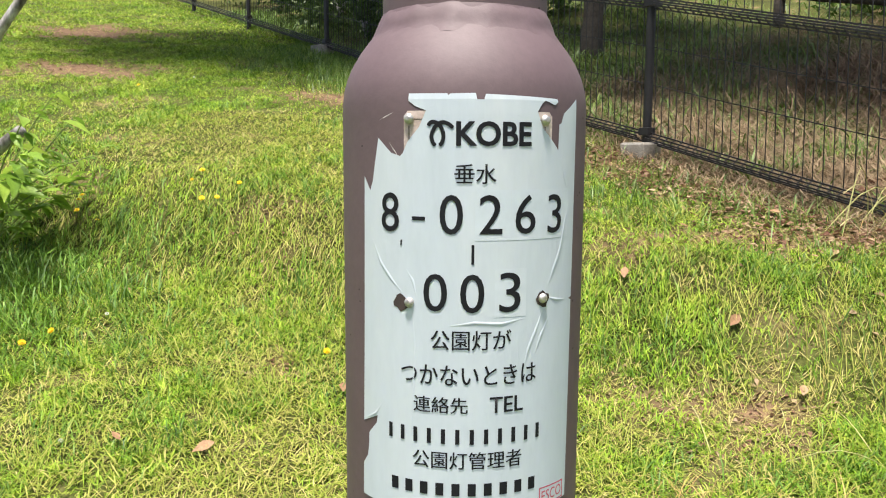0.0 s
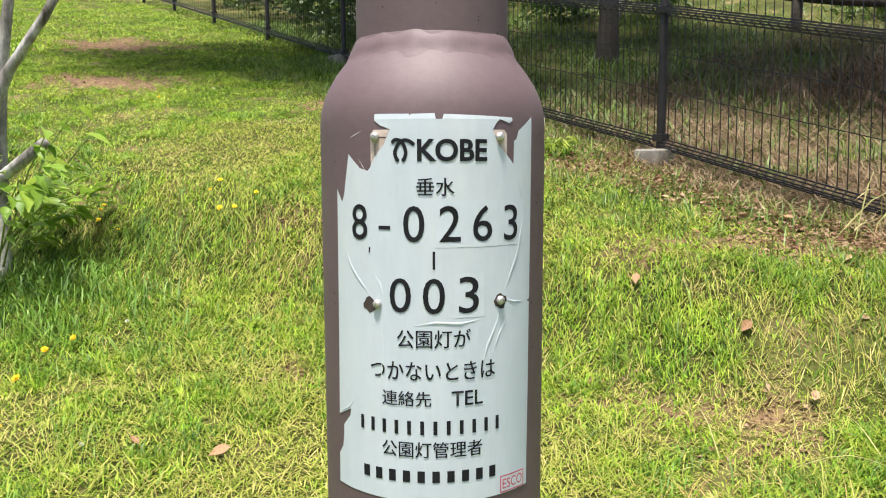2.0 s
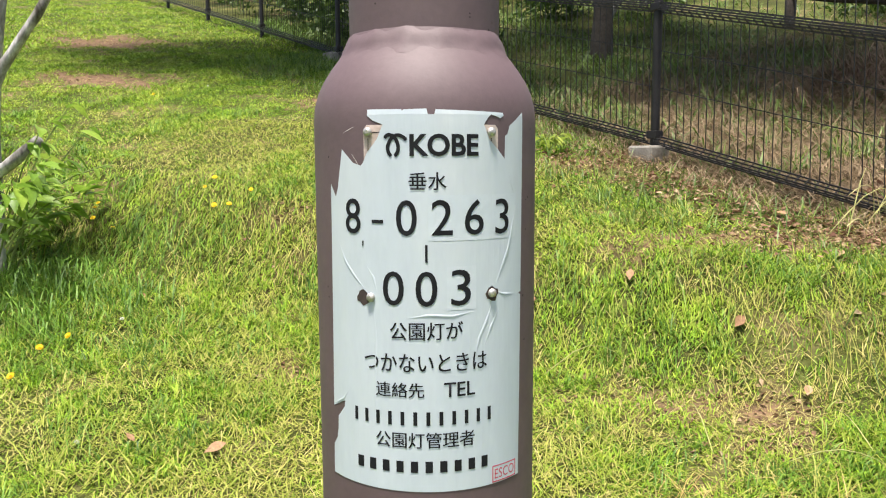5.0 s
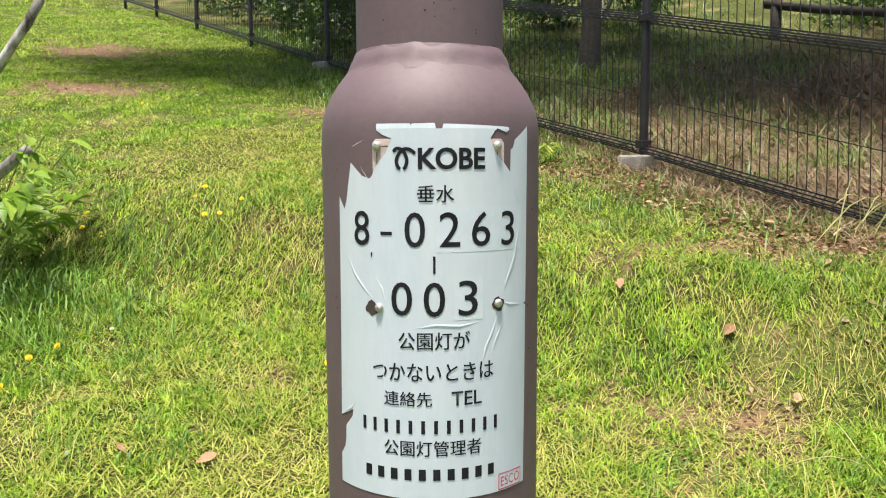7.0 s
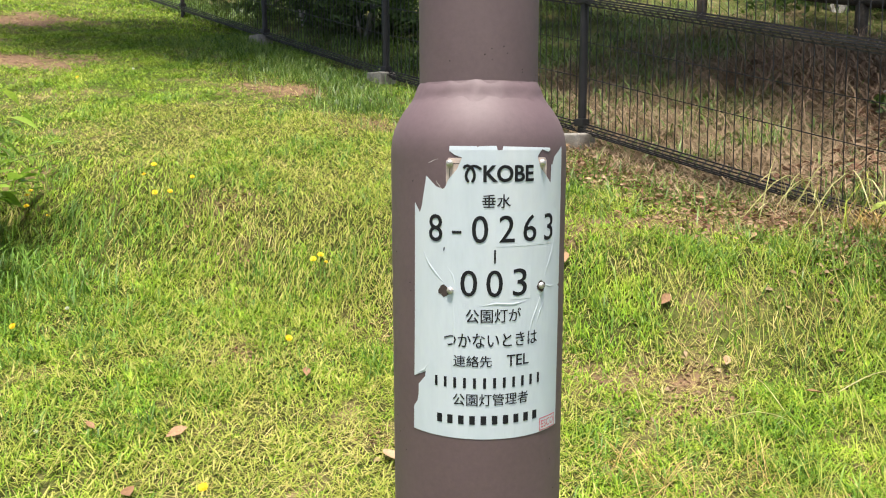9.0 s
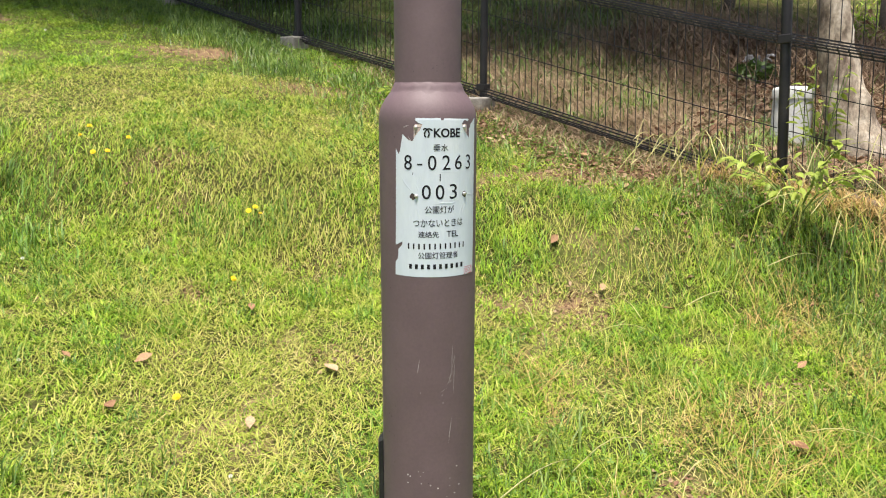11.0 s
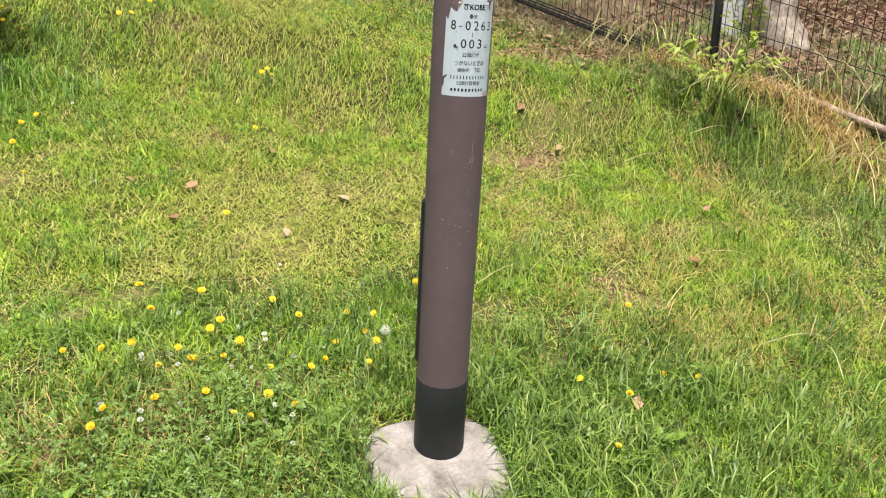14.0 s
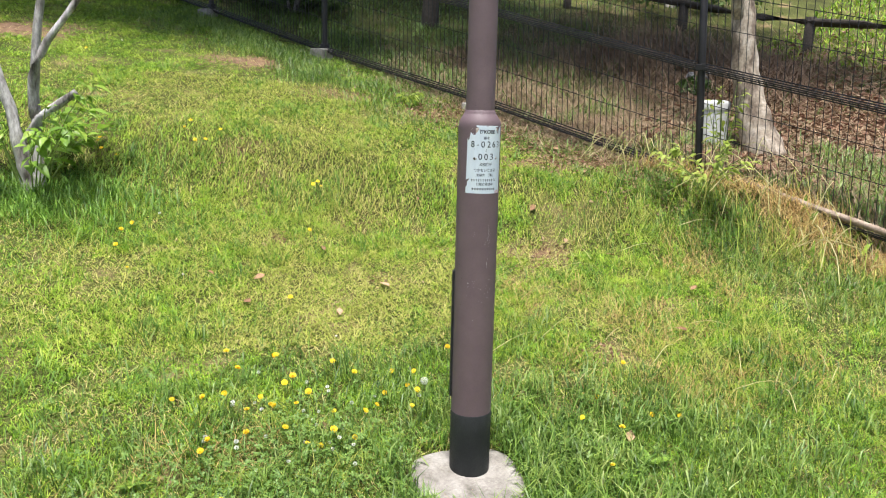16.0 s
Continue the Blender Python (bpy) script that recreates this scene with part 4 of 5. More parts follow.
# arching dry stalks at the fence
s, u = rng.uniform(-2.6, 1.0, 220), rng.normal(2.98, 0.18, 220)
x, y = on_fence(s, u)
n = x.size
blades("arching_stalks", x, y, rng.uniform(0.2, 0.5, n), rng.uniform(0.003, 0.006, n), rad(5, 50, n), rad(60, 150, n), WISPY, "arching pale grass stalks hanging over the bank")
bm = bmesh.new()
arnd = random.Random(31)
for i in range(135):
    x, y = on_fence(arnd.uniform(-2.4, 1.2), arnd.gauss(3.08, 0.12)) if i < 110 else (arnd.uniform(0.5, 2.2), arnd.uniform(0.1, 2.2))
    a, reach, up = arnd.gauss(-2.4, 0.8), arnd.uniform(0.12, 0.46), arnd.uniform(0.08, 0.34) * (1 if i < 110 else 0.45)
    d = Vector((math.cos(a), math.sin(a), 0)) * reach
    base = Vector((x, y, float(height(x, y)) - 0.01))
    pts = curve_pts([base, base + d * 0.18 + Vector((0, 0, up * 0.75)), base + d * 0.55 + Vector((0, 0, up)), base + d + Vector((0, 0, up * arnd.uniform(0.1, 0.8)))], 9)
    limb(bm, pts, [r * (1 if i < 110 else 0.7) for r in (0.0019, 0.0018, 0.0017, 0.0016, 0.0015, 0.0018, 0.0024, 0.0026, 0.001)], seg=4, rough=0)
tagged(link_mesh("seed_stalks", bm, PALE_STALK), "long pale seeding stalks arching out from the fence foot", "grass", kind="stuff")
# golden dead grass that hangs over the lip of the bank in tussocks
s = np.concatenate([rng.normal(c, 0.07, int(70 + 170 * rng.random())) for c in np.linspace(-2.5, 0.75, 12) + rng.normal(0, 0.14, 12)])
u = rng.normal(3.08, 0.07, s.size)
x, y = on_fence(s, u)
n = x.size
blades("hanging_straw", x, y, rng.uniform(0.06, 0.19, n), rng.uniform(0.002, 0.004, n), rad(30, 95, n), rad(70, 140, n), GOLDEN, "golden dead grass hanging over the bank below the fence", lift=0.03,
       azimuth=math.atan2(-ACROSS[1], -ACROSS[0]) + rng.normal(0, 1.2, n))
# straw along the fence foot, then over the bank behind it
s = np.concatenate([rng.normal(-0.35, 0.55, 3400), rng.uniform(-2.3, 0.4, 1300)])
u = rng.normal(3.19, 0.085, s.size)
x, y = on_fence(s, u)
k = rng.random(x.size) < 1.5 * clumps(x, y, 0.16, 23)
x, y = x[k], y[k]
n = x.size
blades("fence_foot_straw", x, y, rng.uniform(0.07, 0.21, n), rng.uniform(0.0026, 0.005, n), rad(45, 95, n), rad(70, 118, n), GOLDEN, "dry golden straw matted along the fence foot", lift=0.01)
s = rng.uniform(0.3, 3.6, 3600)
u = rng.normal(3.17, 0.1, s.size)
x, y = on_fence(s, u)
n = x.size
blades("bank_lip_straw", x, y, rng.uniform(0.06, 0.20, n), rng.uniform(0.0024, 0.0046, n), rad(55, 95, n), rad(75, 110, n), STRAW, "brown dead stalks lying along the upper fence foot", lift=0.008)
s, u = rng.uniform(-4.0, 4.0, 110000), 3.3 + np.abs(rng.normal(0, 2.2, 110000))
x, y = on_fence(s, u)
k = rng.random(x.size) < 0.05 + 1.5 * clumps(x, y, 0.45, 9) * (0.5 + patchy(x, y, 1.4, 3.0))
x, y = x[k], y[k]
n = x.size
blades("bank_straw", x, y, rng.uniform(0.10, 0.36, n), rng.uniform(0.0025, 0.0058, n), rad(66, 92, n), rad(78, 102, n), STRAW, "dry straw and stalks lying over the bank behind the fence", lift=0.01)
s, u = rng.uniform(0.6, 2.8, 6500), rng.normal(6.1, 0.5, 6500)
x, y = on_fence(s, u)
n = x.size
blades("standing_straw", x, y, rng.uniform(0.25, 0.65, n), rng.uniform(0.004, 0.008, n), rad(45, 90, n), rad(70, 125, n), BRUSH, "brown dead stalks drooping in a low thicket")
s, u = rng.uniform(-4.0, 10.0, 90000), 3.3 + np.abs(rng.normal(0, 2.6, 90000))
x, y = on_fence(s, u)
k = rng.random(x.size) < np.clip(0.12 + 0.35 * (s - 1.5), 0.12, 0.9) * patchy(x, y, 1.9, 1.0)
x, y = x[k], y[k]
n = x.size
blades("bank_weeds", x, y, rng.uniform(0.06, 0.22, n), rng.uniform(0.005, 0.012, n), rad(25, 75, n), rad(55, 110, n), SHADE_GRASS, "weeds in a green lowered for shade, growing through the bank behind the fence")
s, u = rng.uniform(-3.4, 2.0, 24000), rng.uniform(3.3, 4.5, 24000)
x, y = on_fence(s, u)
k = rng.random(x.size) < 1.6 * (clumps(x, y, 0.35, 5) - 0.35 + 0.15 * (s < 0.5))
x, y = x[k], y[k]
n = x.size
blades("fence_weeds", x, y, rng.uniform(0.06, 0.18, n), rng.uniform(0.004, 0.008, n), rad(10, 55, n), rad(40, 110, n), LUSH, "green weeds in clumps just behind the fence")
x, y = scatter(-2, 16, 4, 20, 70000)
k = (fence_u(x, y) > 7.2) & (ALONG[0] * x + ALONG[1] * y < 1.6)
x, y = x[k], y[k]
n = x.size
blades("upper_lawn", x, y, rng.uniform(0.06, 0.14, n), rng.uniform(0.012, 0.025, n), rad(8, 60, n), rad(30, 85, n), TURF, "sunlit lawn beyond the low barrier")


def flakes(name, x, y, size, material, label, tilt=0.5, lift=0.006):
    """Loose little curled leaf pieces, two triangles each."""
    n = len(x)
    az = rng.uniform(0, 2 * np.pi, n)
    a = np.stack([np.cos(az), np.sin(az), rng.normal(0, tilt, n) * 0.5], 1) * size[:, None]
    b = np.stack([-np.sin(az), np.cos(az), rng.normal(0, tilt, n)], 1) * (size * 0.5)[:, None]
    c = np.stack([x, y, height(x, y) + lift], 1)
    bend = np.array([0, 0, 1.0]) * (size * 0.3)[:, None]
    co = np.stack([c - a, c - b + bend, c + a, c + b + bend], 1).reshape(-1, 3)
    q = (np.arange(n) * 4)[:, None]
    tri = np.concatenate([q + np.array([[0, 1, 2]]), q + np.array([[0, 2, 3]])], 1).reshape(-1, 3)
    me = mesh_from(name, co, tri, smooth=False)
    me.materials.append(material)
    return tagged(new(name, me), label, "leaf litter", kind="stuff")


s, u = rng.normal(1.5, 1.2, 3400), rng.normal(2.88, 0.2, 3400)
x, y = on_fence(s, u)
flakes("bank_litter", x, y, rng.uniform(0.008, 0.021, x.size), LITTER, "brown leaf litter on the bank", lift=0.012)
x, y = np.concatenate([rng.normal(cx, a * 0.6, 60) for cx, cy, a, b, least in BARE]), np.concatenate([rng.normal(cy, b * 0.7, 60) for cx, cy, a, b, least in BARE])
k = (np.hypot(x, y) > 0.35) & (fence_u(x, y) < 3.2)
flakes("bare_patch_litter", x[k], y[k], rng.uniform(0.006, 0.016, k.sum()), LITTER, "bits of dead leaf on the bare patches")
s, u = rng.uniform(-4, 1.5, 7000), 3.5 + np.abs(rng.normal(0, 2.5, 7000))
x, y = on_fence(s, u)
x, y = np.concatenate([x, rng.normal(3.85, 0.45, 1800), rng.normal(4.05, 0.5, 1500)]), np.concatenate([y, rng.normal(4.05, 0.35, 1800), rng.normal(3.23, 0.35, 1500)])
flakes("hill_litter", x, y, rng.uniform(0.02, 0.05, x.size), LITTER, "fallen brown leaves among the straw", lift=0.03)

# clover patch: small rounded three-part leaves
x, y = np.concatenate([rng.normal(-0.6, 0.28, 1500), rng.normal(-0.9, 0.35, 700), rng.uniform(-1.6, 1.2, 1000)]), np.concatenate([rng.normal(0.10, 0.22, 1500), rng.normal(-0.1, 0.25, 700), rng.uniform(-0.6, 0.9, 1000)])
k = keep_off(x, y)
x, y = x[k], y[k]
n = x.size
up = rng.uniform(0.025, 0.085, n)
az = rng.uniform(0, 6.283, n)
rr = rng.uniform(0.0045, 0.009, n)
co, tri = [], []
centre = np.stack([x, y, height(x, y) + up], 1)
tiltx, tilty = rng.normal(0, 0.35, n), rng.normal(0, 0.35, n)
for j in range(3):
    a = az + j * 2.094
    ring = [centre]
    for da, f in ((-0.62, 0.85), (-0.3, 1.3), (0.3, 1.3), (0.62, 0.85)):
        dx, dy = np.cos(a + da) * rr * f, np.sin(a + da) * rr * f
        ring.append(centre + np.stack([dx, dy, tiltx * dx + tilty * dy + 0.2 * rr], 1))
    b = len(co) * n
    pts = np.stack(ring, 1).reshape(-1, 3)
    off = sum(len(c) for c in co)
    co.append(pts)
    q = off + (np.arange(n) * 5)[:, None]
    tri.append(np.concatenate([q + np.array([[0, 1, 2]]), q + np.array([[0, 2, 3]]), q + np.array([[0, 3, 4]])], 1).reshape(-1, 3))
me = mesh_from("clover_patch", np.concatenate(co), np.concatenate(tri), smooth=False)
me.materials.append(CLOVER)
tagged(new("clover_patch", me), "dark green clover leaves near the post footing", "clover", kind="stuff")

# ---- yellow and white flowers ----
FLOWERS = [(-1.09, 0.49), (-0.9, 0.77), (-0.78, 0.79), (-0.71, 0.76), (-0.88, 0.61), (-0.66, 0.58), (-0.63, 0.57), (-0.76, 0.5), (-0.72, 0.43), (-0.79, 0.37),
           (-0.46, 0.37), (-0.52, 0.2), (-0.59, 0.16), (-0.49, 0.24), (-0.4, 0.2), (-0.67, 0.24), (-0.93, 0.15), (-0.86, -0.14), (-0.25, 0.51), (-0.16, 0.57),
           (-0.1, 0.62), (-0.14, 0.43), (-0.38, 0.36), (-0.17, 0.32), (0.04, 0.78), (0.51, 0.19), (0.63, 0.38), (0.6, 0.05), (0.5, -0.13), (0.65, -0.34)]
FLOWERS += [(0.34, -0.37), (0.5, -0.36), (0.49, -0.42), (0.54, -0.39), (0.34, -0.55), (0.45, -0.55), (0.79, 0.22), (0.9, 0.19), (0.82, 0.54), (-1.56, 1.88),
            (-1.47, 1.58), (-0.48, 2.57), (-0.46, 2.55), (-0.5, 2.58), (-1.28, 2.97), (-0.64, 1.37), (-1.33, 3.07), (-1.33, 3.02), (-1.23, 2.96), (-1.9, 3.07),
            (-1.92, 3.04), (-1.88, 2.99), (-1.8, 2.95), (-1.53, 2.18), (-1.61, 2.05), (-0.58, 2.14), (-2.35, 4.71), (-1.12, 3.0)]
frnd = random.Random(11)
FLOWERS += [(frnd.gauss(-0.58, 0.26), frnd.gauss(0.48, 0.2)) for i in range(12)]


def yellow_flower():
    f = thing("yellow_flower", (0, 0, 0), "small yellow daisy-like flower on a thin stem in the grass", "flower", "yellow flowers")
    bm = limb(bmesh.new(), [(0, 0, -0.01), (0.004, 0.002, 0.035), (0.002, 0.0, 0.078)], [0.0013, 0.0012, 0.001], seg=5, rough=0)
    part("stem", bm, STEM, f)
    bm = bmesh.new()
    for layer, (n, r, dz) in enumerate(((15, 0.0150, 0.0), (12, 0.0115, 0.0035), (9, 0.007, 0.006))):
        for i in range(n):
            a = 2 * math.pi * i / n + layer * 0.2
            d, s = Vector((math.cos(a), math.sin(a), 0)), Vector((-math.sin(a), math.cos(a), 0)) * r * 0.2
            c = Vector((0.002, 0, 0.078 + dz))
            v = [bm.verts.new(p) for p in (c, c + d * r * 0.7 - s + Vector((0, 0, 0.0035)), c + d * r + Vector((0, 0, 0.005)), c + d * r * 0.7 + s + Vector((0, 0, 0.0035)))]
            bm.faces.new(v)
    bloom = part("bloom", bm, YELLOW, f, "bright yellow petals")
    bm = bmesh.new()
    bmesh.ops.create_icosphere(bm, subdivisions=1, radius=0.0046, matrix=Matrix.Translation((0.002, 0, 0.085)) @ Matrix.Diagonal((1, 1, 0.6, 1)))
    part("disc", bm, FLOWER_EYE, bloom, "deeper orange-yellow centre")
    return f


first = yellow_flower()
for i, (x, y) in enumerate(FLOWERS):
    k = frnd.uniform(0.68, 1.05)
    m = pose(x, y, float(height(x, y)), frnd.gauss(28, 16), frnd.gauss(0, 16)) @ pose(0, 0, 0, rz=frnd.uniform(0, 360))
    ob = first if i == 0 else copy_thing(first, m)
    ob.matrix_basis = m @ Matrix.Diagonal((k, k, k * frnd.uniform(0.9, 1.35), 1))

clover = thing("clover_flower", (0, 0, 0), "round white clover head on a short stem", "flower", "white clover flowers")
part("stem", limb(bmesh.new(), [(0, 0, -0.01), (0.002, 0.002, 0.03), (0, 0, 0.066)], [0.0012, 0.0011, 0.001], seg=5, rough=0), STEM, clover)
bm = bmesh.new()
for i in range(46):
    zc = 1 - 2 * (i + 0.5) / 46
    a = i * 2.39996
    d = Vector((math.sqrt(1 - zc * zc) * math.cos(a), math.sqrt(1 - zc * zc) * math.sin(a), zc * 0.85))
    s = d.orthogonal().normalized() * 0.0016
    c = Vector((0, 0, 0.069))
    bm.faces.new([bm.verts.new(p) for p in (c + d * 0.003, c + d * 0.0075 + s, c + d * 0.0098 + Vector((0, 0, 0.001)), c + d * 0.0075 - s)])
part("head", bm, WHITE_PETAL, clover, "white florets")
spots = [(frnd.gauss(-0.58, 0.22), frnd.gauss(0.22, 0.2)) for i in range(34)] + [(-1.41, 2.28), (-1.2, 1.55), (0.1, 0.75), (-2.2, 5.2), (-0.12, 0.36), (-0.86, 0.42)]
for i, (x, y) in enumerate(spots):
    k = frnd.uniform(0.65, 1.0)
    m = pose(x, y, float(height(x, y)), frnd.uniform(-15, 15), frnd.uniform(-15, 15), frnd.uniform(0, 360))
    ob = clover if i == 0 else copy_thing(clover, m)
    ob.matrix_basis = m @ Matrix.Diagonal((k, k, k, 1))


def leaf_mesh(name, length, width, material, fold=0.25, droop=0.3, point=1.0):
    """A pointed leaf along +x with a folded midrib."""
    bm = bmesh.new()
    rows = []
    for i in range(6):
        t = i / 5
        w = width / 2 * math.sin(math.pi * min(t * 1.02 + 0.02, 1)) ** point * (1.15 - 0.3 * t)
        x, z = length * t, -droop * length * t * t
        rows.append([bm.verts.new((x, -w, z + fold * w)), bm.verts.new((x, 0, z)), bm.verts.new((x, w, z + fold * w))])
    for a, b in zip(rows, rows[1:]):
        for k in (0, 1):
            bm.faces.new((a[k], b[k], b[k + 1], a[k + 1]))
    me = bpy.data.meshes.new(name)
    bm.to_mesh(me)
    bm.free()
    me.materials.append(material)
    me.polygons.foreach_set("use_smooth", [True] * len(me.polygons))
    return me


# fallen leaves on the lawn
dead = [leaf_mesh("fallen_leaf", 0.07, 0.038, DEAD_LEAF, 0.22, 0.10), leaf_mesh("fallen_leaf", 0.06, 0.03, DEAD_LEAF, 0.4, -0.15)]
spots = [(-0.99, -0.34), (0.64, 0.05), (-0.84, 1.33), (1.29, 1.75), (-0.12, 1.47), (1.54, 1.28), (1.3, 0.85), (0.92, 2.23), (-0.4, 1.23), (1.06, 1.99), (-0.78, 1.65)]
spots += [(frnd.uniform(0.5, 1.9), frnd.uniform(2.4, 3.3)) for i in range(9)] + [(frnd.uniform(-1.8, 1.8), frnd.uniform(0.6, 3.5)) for i in range(4)]
for i, (x, y) in enumerate(spots):
    k = frnd.uniform(0.8, 1.3) if i < 11 else frnd.uniform(0.5, 0.9)
    ob = new("fallen_leaf", dead[i % 2])
    rise = Vector((float(height(x - 0.05, y) - height(x + 0.05, y)), float(height(x, y - 0.05) - height(x, y + 0.05)), 0.1)).normalized()
    lie = Matrix.Translation((x, y, float(height(x, y)) + 0.036)) @ rise.to_track_quat("Z", "Y").to_matrix().to_4x4()
    ob.matrix_basis = lie @ pose(0, 0, 0, frnd.uniform(-14, 14), frnd.uniform(-10, 10), frnd.uniform(0, 360)) @ Matrix.Diagonal((k, k, k, 1))
    tagged(ob, "dry tan fallen leaf lying curled on the grass", "leaf", "fallen leaves")


def leafy(meshes, spots, rnd, size=(0.7, 1.2)):
    """Leaves as pieces: spots are (place, outward direction, shoot)."""
    for i, (p, d, shoot) in enumerate(spots):
        k = rnd.uniform(*size)
        a = math.atan2(d.y, d.x) + rnd.uniform(-0.9, 0.9)
        m = Matrix.Translation(p) @ Euler((rnd.uniform(-0.6, 0.6), rnd.uniform(-0.7, 0.55), a)).to_matrix().to_4x4() @ Matrix.Diagonal((k, k, k, 1))
        piece("leaf", meshes[i % len(meshes)], m, shoot)


def crown(parent, centre, spread, n, seed):
    """A ragged crown of many small leaves in clumps, with gaps, set out of view to give shade."""
    r = np.random.default_rng(seed)
    count = 90
    cl = r.normal(0, 1, (count, 3))
    cl /= np.linalg.norm(cl, axis=1)[:, None]
    cl *= r.uniform(0.2, 1.0, count)[:, None] ** 0.5 * np.array(spread)
    c = np.array(centre) + cl[r.integers(0, count, n)] + r.normal(0, 0.28, (n, 3))
    d = r.normal(0, 1, (n, 3))
    d /= np.linalg.norm(d, axis=1)[:, None]
    e = np.cross(d, r.normal(0, 1, (n, 3)))
    e /= np.linalg.norm(e, axis=1)[:, None]
    size = r.uniform(0.05, 0.09, n)[:, None]
    co = np.stack([c - d * size, c - e * size * 0.5, c + d * size, c + e * size * 0.5], 1).reshape(-1, 3)
    me = mesh_from("crown", co, (np.arange(n) * 4)[:, None] + np.arange(4)[None], smooth=False)
    me.materials.append(SHADE_LEAF)
    ob = new("crown", me)
    ob.parent = parent


# ---- pruned tree with suckers ----
trnd = random.Random(21)
tx, ty = -2.235, 2.66
tree = thing("pruned_tree", (tx, ty, float(height(tx, ty))), "grey-barked pruned tree with bare stems and leafy suckers at its foot", "tree")
pts = curve_pts([(0.0, 0, -0.1), (-0.03, 0, 0.12), (-0.06, 0.0, 0.32), (-0.10, 0.02, 0.52), (-0.16, 0.02, 0.75), (-0.23, 0.03, 0.97), (-0.22, 0.05, 1.15), (-0.10, 0.06, 1.42), (-0.04, 0.1, 2.0)], 34)
radii = [0.078, 0.066, 0.058, 0.052, 0.048, 0.045, 0.043, 0.041, 0.040, 0.038] + [0.037 - 0.0009 * i for i in range(24)]
part("trunk", limb(bmesh.new(), pts, radii, seg=14, rough=0.16), BARK, tree, smooth=True)
STEMS = [([(0.03, 0.02, -0.05), (0.045, 0.03, 0.3), (0.04, 0.05, 0.6), (0.09, 0.04, 1.0), (0.16, 0.05, 1.4), (0.22, 0.08, 2.1)], 0.036, 0.018),
         ([(0.03, 0.04, 0.46), (0.05, 0.0, 0.70), (0.16, -0.03, 0.92), (0.33, -0.02, 1.15), (0.48, 0.0, 1.45), (0.56, 0.02, 2.0)], 0.028, 0.015),
         ([(-0.02, 0.02, 0.32), (0.08, -0.01, 0.46), (0.19, -0.02, 0.54), (0.30, -0.02, 0.62)], 0.03, 0.024)]
for ctrl, r0, r1 in STEMS:
    pts = curve_pts(ctrl, 16)
    part("stem", limb(bmesh.new(), pts, [r0 + (r1 - r0) * i / 15 for i in range(16)], seg=10, rough=0.13), BARK, tree, smooth=True)
broad = [leaf_mesh("leaf", 0.115, 0.05, LEAF, 0.3, 0.35), leaf_mesh("leaf", 0.075, 0.036, LEAF, 0.35, 0.5)]
spots = []
for i in range(26):
    a = trnd.uniform(0, 2 * math.pi)
    foot = Vector((0.08 * math.cos(a), 0.08 * math.sin(a), trnd.uniform(-0.02, 0.25)))
    reach, up = trnd.uniform(0.15, 0.48), trnd.uniform(0.12, 0.68)
    end = foot + Vector((reach * math.cos(a), reach * math.sin(a), up))
    pts = curve_pts([foot, foot.lerp(end, 0.5) + Vector((0, 0, 0.07)), end], 6)
    shoot = part("sucker", limb(bmesh.new(), pts, [0.005, 0.0045, 0.004, 0.0035, 0.003, 0.002], seg=5, rough=0), STEM, tree)
    for j in range(11):
        t = trnd.uniform(0.25, 1.0)
        p = foot.lerp(end, t) + Vector((trnd.uniform(-0.03, 0.03), trnd.uniform(-0.03, 0.03), 0.07 * 4 * t * (1 - t) + trnd.uniform(-0.02, 0.02)))
        spots.append((p, Vector((math.cos(a), math.sin(a), 0)), shoot))
leafy(broad, spots, trnd)

# ---- lime-green weed climbing at the fence post, and a small one up the bank ----
lime = [leaf_mesh("leaf", 0.070, 0.030, LIME_LEAF, 0.3, 0.3), leaf_mesh("leaf", 0.06, 0.026, LIME_LEAF, 0.3, 0.4)]
for x, y, n, reach, up, label in ((2.05, 2.10, 13, 0.34, 0.30, "lime-green leafy weed sprawling below the fence"), (2.28, 2.33, 8, 0.12, 0.66, "lime-green vine climbing beside the fence post"),
                                  (0.33, 4.0, 3, 0.10, 0.12, "small bright green weed on the bare bank")):
    weed = thing("leafy_weed", (x, y, float(height(x, y))), label, "weed")
    spots = []
    for i in range(n):
        a = trnd.uniform(0, 2 * math.pi)
        end = Vector((reach * math.cos(a), reach * math.sin(a), up * trnd.uniform(0.6, 1.1)))
        pts = curve_pts([(0, 0, -0.02), end * 0.5 + Vector((0, 0, 0.05)), end], 6)
        shoot = part("stem", limb(bmesh.new(), pts, [0.004, 0.0035, 0.003, 0.0028, 0.0024, 0.0015], seg=5, rough=0), STEM, weed)
        for j in range(10):
            t = trnd.uniform(0.3, 1.0)
            spots.append((end * t + Vector((trnd.uniform(-0.02, 0.02), trnd.uniform(-0.02, 0.02), 0.03)), Vector((math.cos(a), math.sin(a), 0)), shoot))
    leafy(lime, spots, trnd)

